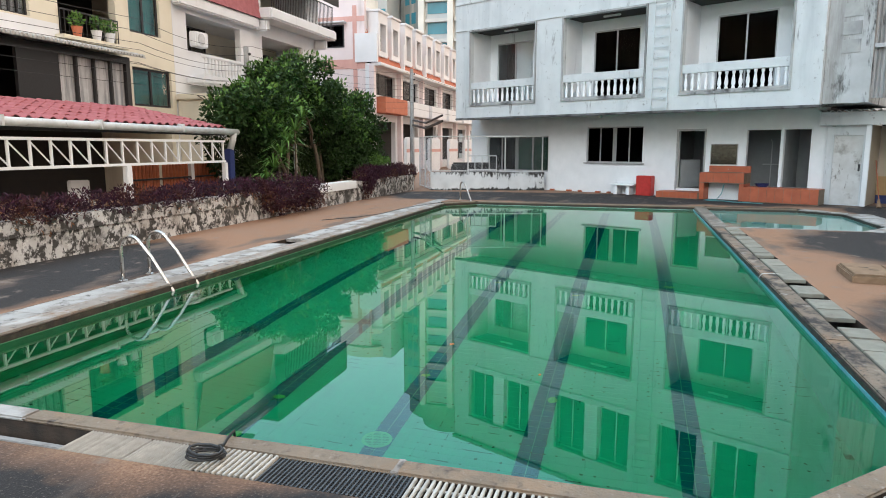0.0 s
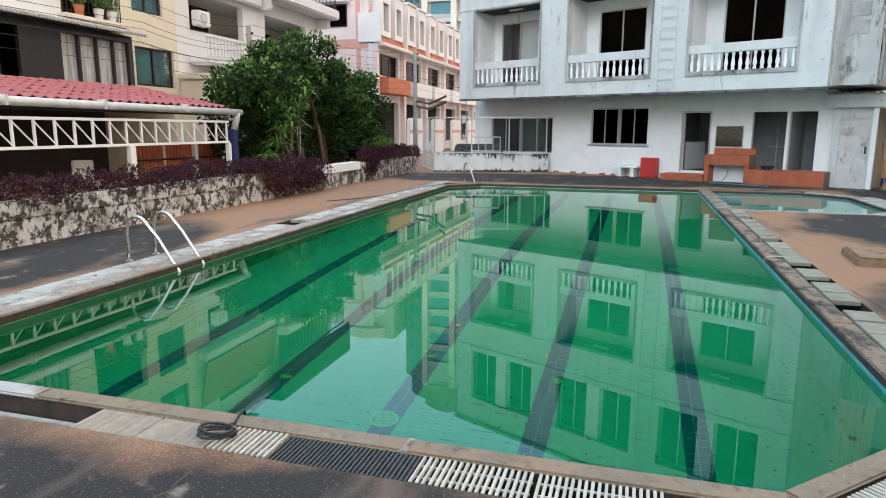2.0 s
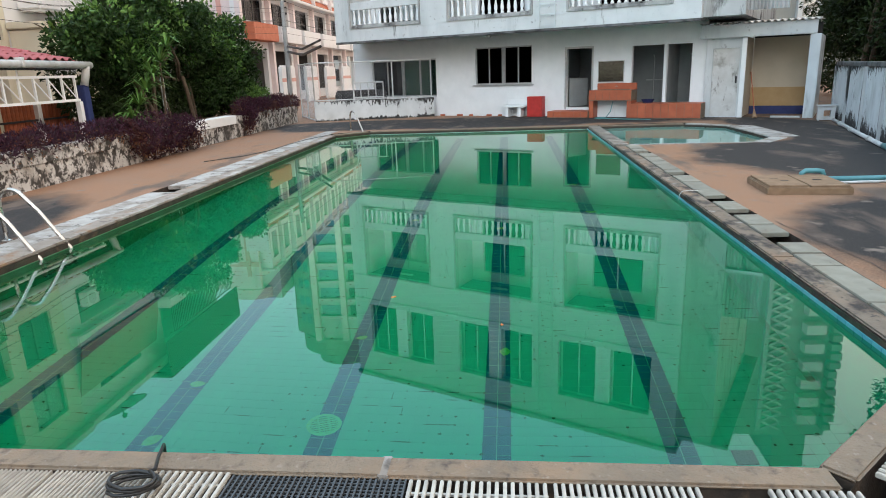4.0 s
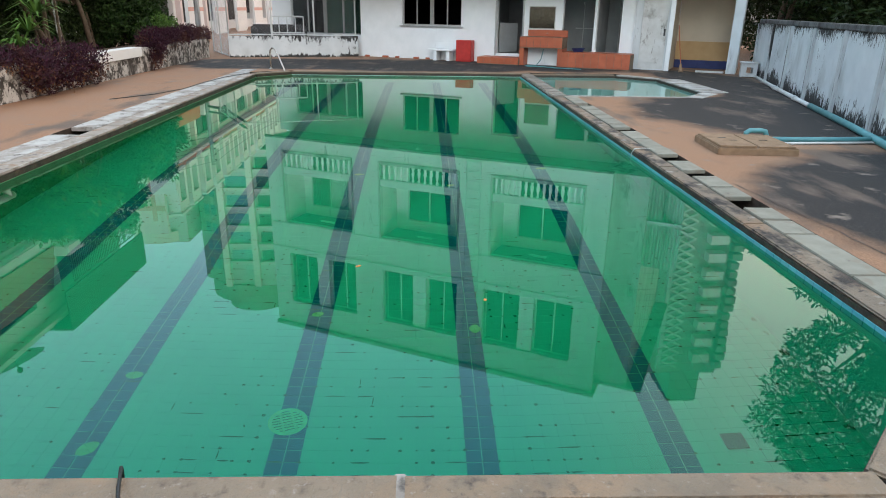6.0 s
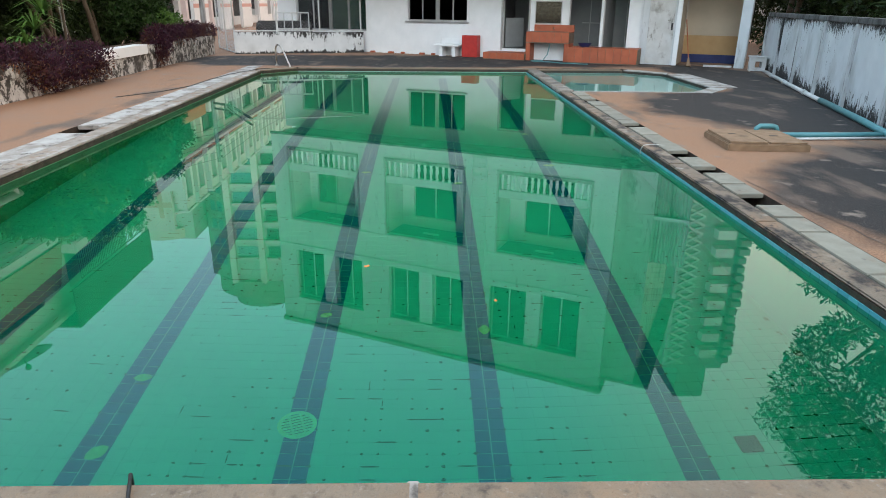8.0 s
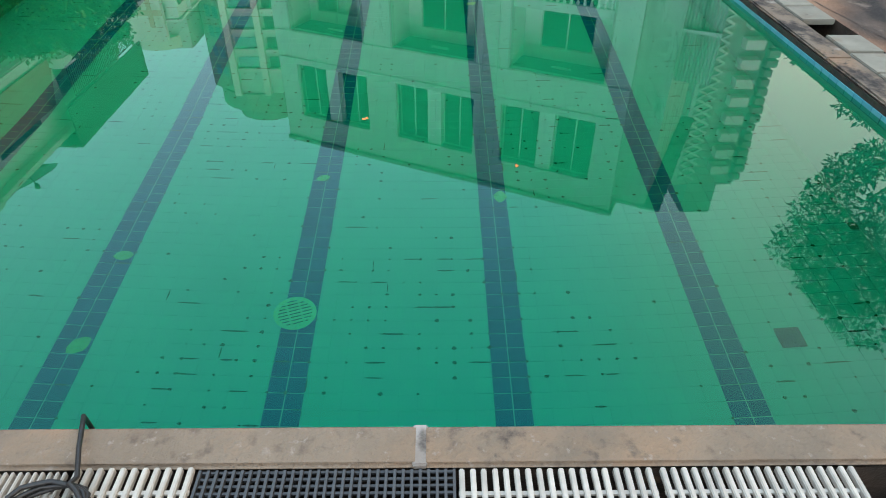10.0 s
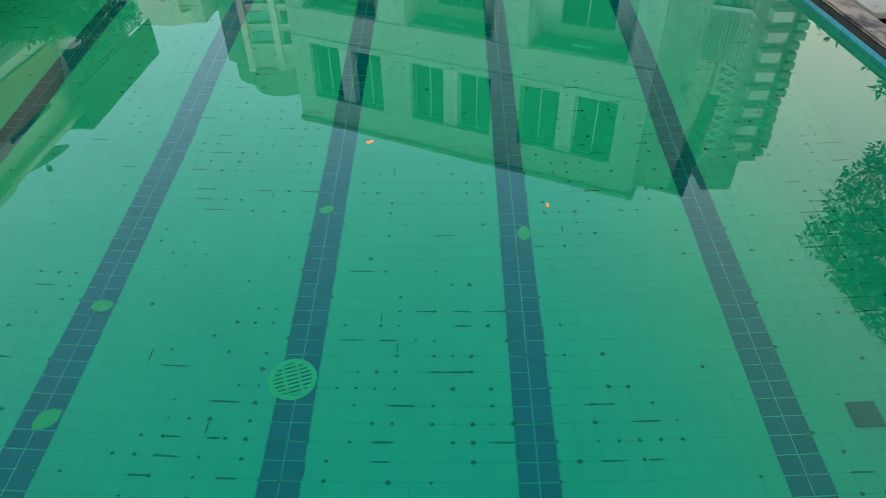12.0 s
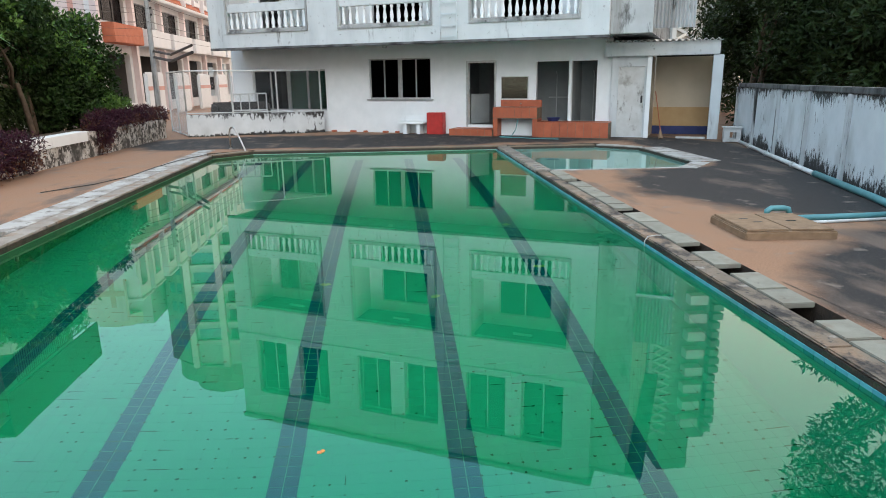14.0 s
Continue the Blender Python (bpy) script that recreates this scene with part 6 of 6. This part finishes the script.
for i in range(UN):
    u = U0 + i * UW
    window(pk, u + 0.6, u + 4.2, 4.75, 6.05, 0.2, bars=2, frame_mat=M_IRON)
    bm = bmesh.new()
    bm.faces.new([bm.verts.new(p) for p in ((u + 0.1, -0.35, 6.56), (u + UW - 0.1, -0.35, 6.56), (u + UW - 0.1, 0.9, 9.9), (u + 0.1, 0.9, 9.9))])
    mm = part("mansard", bm, M_ORANGE, pk)
    mm.modifiers.new("thick", "SOLIDIFY").thickness = 0.06
    for k in (0.55, 2.75):
        dm = part("dormer", pierced(bmesh.new(), u + k, u + k + 1.5, 7.0, 9.5, -0.35, 0.8, [(u + k + 0.3, u + k + 1.2, 7.3, 8.9)]), M_HOUSEW, pk)
        part("pane", boxbm(u + k + 0.3, u + k + 1.2, 0.0, 0.02, 7.3, 8.9), M_IRON, dm)
        part("cap", boxbm(u + k - 0.08, u + k + 1.58, -0.45, 0.8, 9.502, 9.65, bevel=0.03), M_HOUSEW, dm)
    part("party_fin", prism(bmesh.new(), [(u - 0.12, -0.5), (u + 0.08, -0.5), (u + 0.08, 0.9), (u - 0.12, 0.9)], 6.56, 8.2), M_HOUSEW, pk)
    part("balcony", boxbm(u + 0.4, u + 4.4, -0.8, -0.002, 3.65, 4.6, bevel=0.03), M_ORANGE if i == 0 else M_HOUSEW, pk, "rendered balcony front")
    part("garden_wall", boxbm(u + 0.1, u + 2.6, -2.2, -2.0, 0.0, 2.2, bevel=0.08), M_HOUSEW, pk)
    part("garden_band", boxbm(u + 0.1, u + 2.6, -2.21, -2.201, 1.3, 1.5), M_SALMON, pk)
    part("pier", boxbm(u - 0.15, u + 0.2, -0.3, -0.003, 0.0, 6.34), M_PINK, pk)

# utility poles and wires
def utility_pole(x, yy, h):
    p = thing("utility_pole", "grey concrete utility pole with insulators", "utility pole", (x, yy, 0), 0, "utility poles")
    part("shaft", tube(bmesh.new(), [(0, 0, 0), (0, 0, h)], [0.14, 0.09], 8), M_GREYWALL, p)
    for k in range(4):
        part("insulator", lathe(bmesh.new(), [(0.03, 0), (0.06, 0.03), (0.03, 0.08)], 8), M_IRON, p).matrix_basis = pose(0.14, 0, h - 0.3 - k * 0.28)
    return p


utility_pole(-12.6, 18.6, 5.2)
utility_pole(-10.15, 30.0, 5.6)
wires = thing("overhead_wires", "black overhead wires sagging along the lane", "wires")
for k in range(8):
    z = 3.3 + 0.24 * k + rng.uniform(-0.12, 0.12)
    dx = rng.uniform(-0.1, 0.2)
    pts = []
    anchors = [(-12.6 + dx, -4, z + 0.3), (-12.5 + dx, 13.0, z + 0.05), (-12.45 + dx, 18.6, z + 0.1), (-10.05 + dx, 30.0, z + 0.3), (-9.0, 46.0, z + 0.4)]
    for a, b in zip(anchors, anchors[1:]):
        for s in range(8):
            f = s / 8
            pts.append(tuple(a[i] + (b[i] - a[i]) * f - (1.6 * f * (1 - f) * (0.35 + 0.05 * k) if i == 2 else 0) for i in range(3)))
    pts.append(anchors[-1])
    part("wire", tube(bmesh.new(), pts, 0.008, 4, False), M_RUBBER, wires)
for z, w in ((3.0, 0.05), (2.75, 0.06)):
    part("cable_bundle", tube(bmesh.new(), [(-10.1, 30.0, z), (-8.6, 27.5, z - 0.25), (-7.2, 25.5, z)], w, 6), M_RUBBER, wires)

# ---- towers far behind ----
def tower(name, label, x0, x1, yy, depth, h, storey, mat_wall, bays):
    tw = thing(name, label, "tower", (0, 0, 0))
    part("shaft", boxbm(x0, x1, yy, yy + depth, 0, h), mat_wall, tw)
    n = int(h / storey)
    for i in range(1, n):
        z = i * storey
        for a, b, pm, out in bays:
            f = part("bay", boxbm(a, b, yy - 0.05, yy - 0.004, z - storey * 0.62, z - 0.15), pm, tw)
            if out:
                part("slab", boxbm(a - 0.2, b + 0.2, yy - out, yy - 0.052, z - 0.12, z + 0.28), M_TOWER, tw)
    return tw


M_TEALGLASS = surf("teal_tower_glass", (0.05, 0.25, 0.31), (0.035, 0.18, 0.23), 0.3, 0.15, bump=0.0, spec=0.8)
# tower grey lowered to hold backlit shade in the colour, with paler streaks
M_TOWERD = surf("shaded_tower_render", (0.25, 0.26, 0.24), (0.2, 0.21, 0.19), 0.4, 0.85, stains=(((0.36, 0.35, 0.3), 0.35, 0.5, 0.62, (1, 1, 0.06)),))
M_TOWERW = surf("white_tower_band", (0.74, 0.73, 0.66), None, 0.4, 0.8)
teal = tower("teal_glass_tower", "tall tower with teal glass bays and white floor bands", -24.4, -17.7, 75.0, 10, 31.4, 2.35, M_TOWERG,
             [(-23.4, -20.7, M_TEALGLASS, 0.45), (-19.7, -18.0, M_IRON, 0.7)])
for x in (-24.0, -20.4):
    part("pier", boxbm(x - 0.35, x + 0.35, 74.2, 74.99, 0, 31.4), M_TOWERW, teal, "white full-height pier")
part("chamfer_wall", prism(bmesh.new(), [(-24.41, 75.0), (-24.41, 84.0), (-29.0, 84.0), (-27.6, 77.2)], 0, 31.2), M_TOWERD, teal, "shaded angled side")
for i in range(1, 13):
    for f in (0.2, 0.52):
        x0, y0 = -24.41 - 3.2 * f, 75.0 + 2.2 * f
        part("side_window", prism(bmesh.new(), [(x0, y0 - 0.04), (x0 - 0.7, y0 + 0.44), (x0 - 0.7, y0 + 0.6), (x0, y0 + 0.12)], i * 2.35, i * 2.35 + 1.3), M_TEALGLASS, teal)
part("crown", prism(bmesh.new(), [(-22.2 + 5.2 * math.cos(2 * math.pi * k / 28), 79.6 + 5.0 * math.sin(2 * math.pi * k / 28)) for k in range(28)], 31.41, 33.6), M_TOWERD, teal, "rounded dark crown")
part("crown_top", prism(bmesh.new(), [(-21.6 + 3.9 * math.cos(2 * math.pi * k / 28), 79.6 + 3.9 * math.sin(2 * math.pi * k / 28)) for k in range(28)], 33.61, 35.4), M_TOWERD, teal)
white = tower("white_round_tower", "white tower with stacked balcony bands", -32.6, -27.8, 73.0, 9, 25.0, 3.0, M_TOWERG, [(-29.0, -28.0, M_TEALGLASS, 0.0)])
for i in range(2, 9):
    z, r = i * 3.0, 2.7
    arc = [(-31.6 + r * math.cos(a), 73.4 + 1.9 * math.sin(a)) for a in (math.pi + math.pi * k / 14 for k in range(15))]
    part("balcony_band", prism(bmesh.new(), arc, z - 0.5, z + 0.75), M_TOWERW, white, "curved white balcony front")
side = tower("grey_side_tower", "grey apartment tower with a column of white balconies", 17.2, 25.0, 46.0, 9, 27.0, 1.45, M_TOWERD, [])
part("lift_house", boxbm(21.5, 24.0, 46.6, 53, 27.002, 30.2), M_TOWERD, side)
for i in range(2, 18):
    z = i * 1.48
    part("balcony_front", boxbm(22.5, 23.9, 45.1, 45.99, z - 0.38, z + 0.36), M_TOWERW, side, "white balcony front")
    for dz in (-0.25, 0.49):
        part("side_balcony", boxbm(24.5, 25.12 + 0.1 * ((i + (dz > 0)) % 3), 45.3, 45.99, z + dz, z + dz + 0.5), M_TOWERD, side)
    part("side_balcony", boxbm(25.001, 25.25, 46.2, 53.0, z - 0.2, z + 0.3), M_TOWERD, side)
for i in range(34):
    z = 2 + i * 0.72
    part("lattice_bar", tube(bmesh.new(), [(20.2, 45.9, z), (21.6, 45.9, z + 0.72)], 0.12, 4), M_TOWERW, side)
    part("lattice_bar", tube(bmesh.new(), [(21.6, 45.9, z), (20.2, 45.9, z + 0.72)], 0.12, 4), M_TOWERG, side)
part("pier", boxbm(19.75, 20.05, 45.6, 45.99, 0, 26.5), M_TOWERG, side)

# plain unseen wall, added to close the place and darken window reflections
back = part("wall_south", boxbm(-9.0, 8.0, -9.3, -9.0, -0.02, 2.4), M_GREYWALL)
tagged(back, "unseen added wall of grimy render closing the yard", "wall", kind="structure")
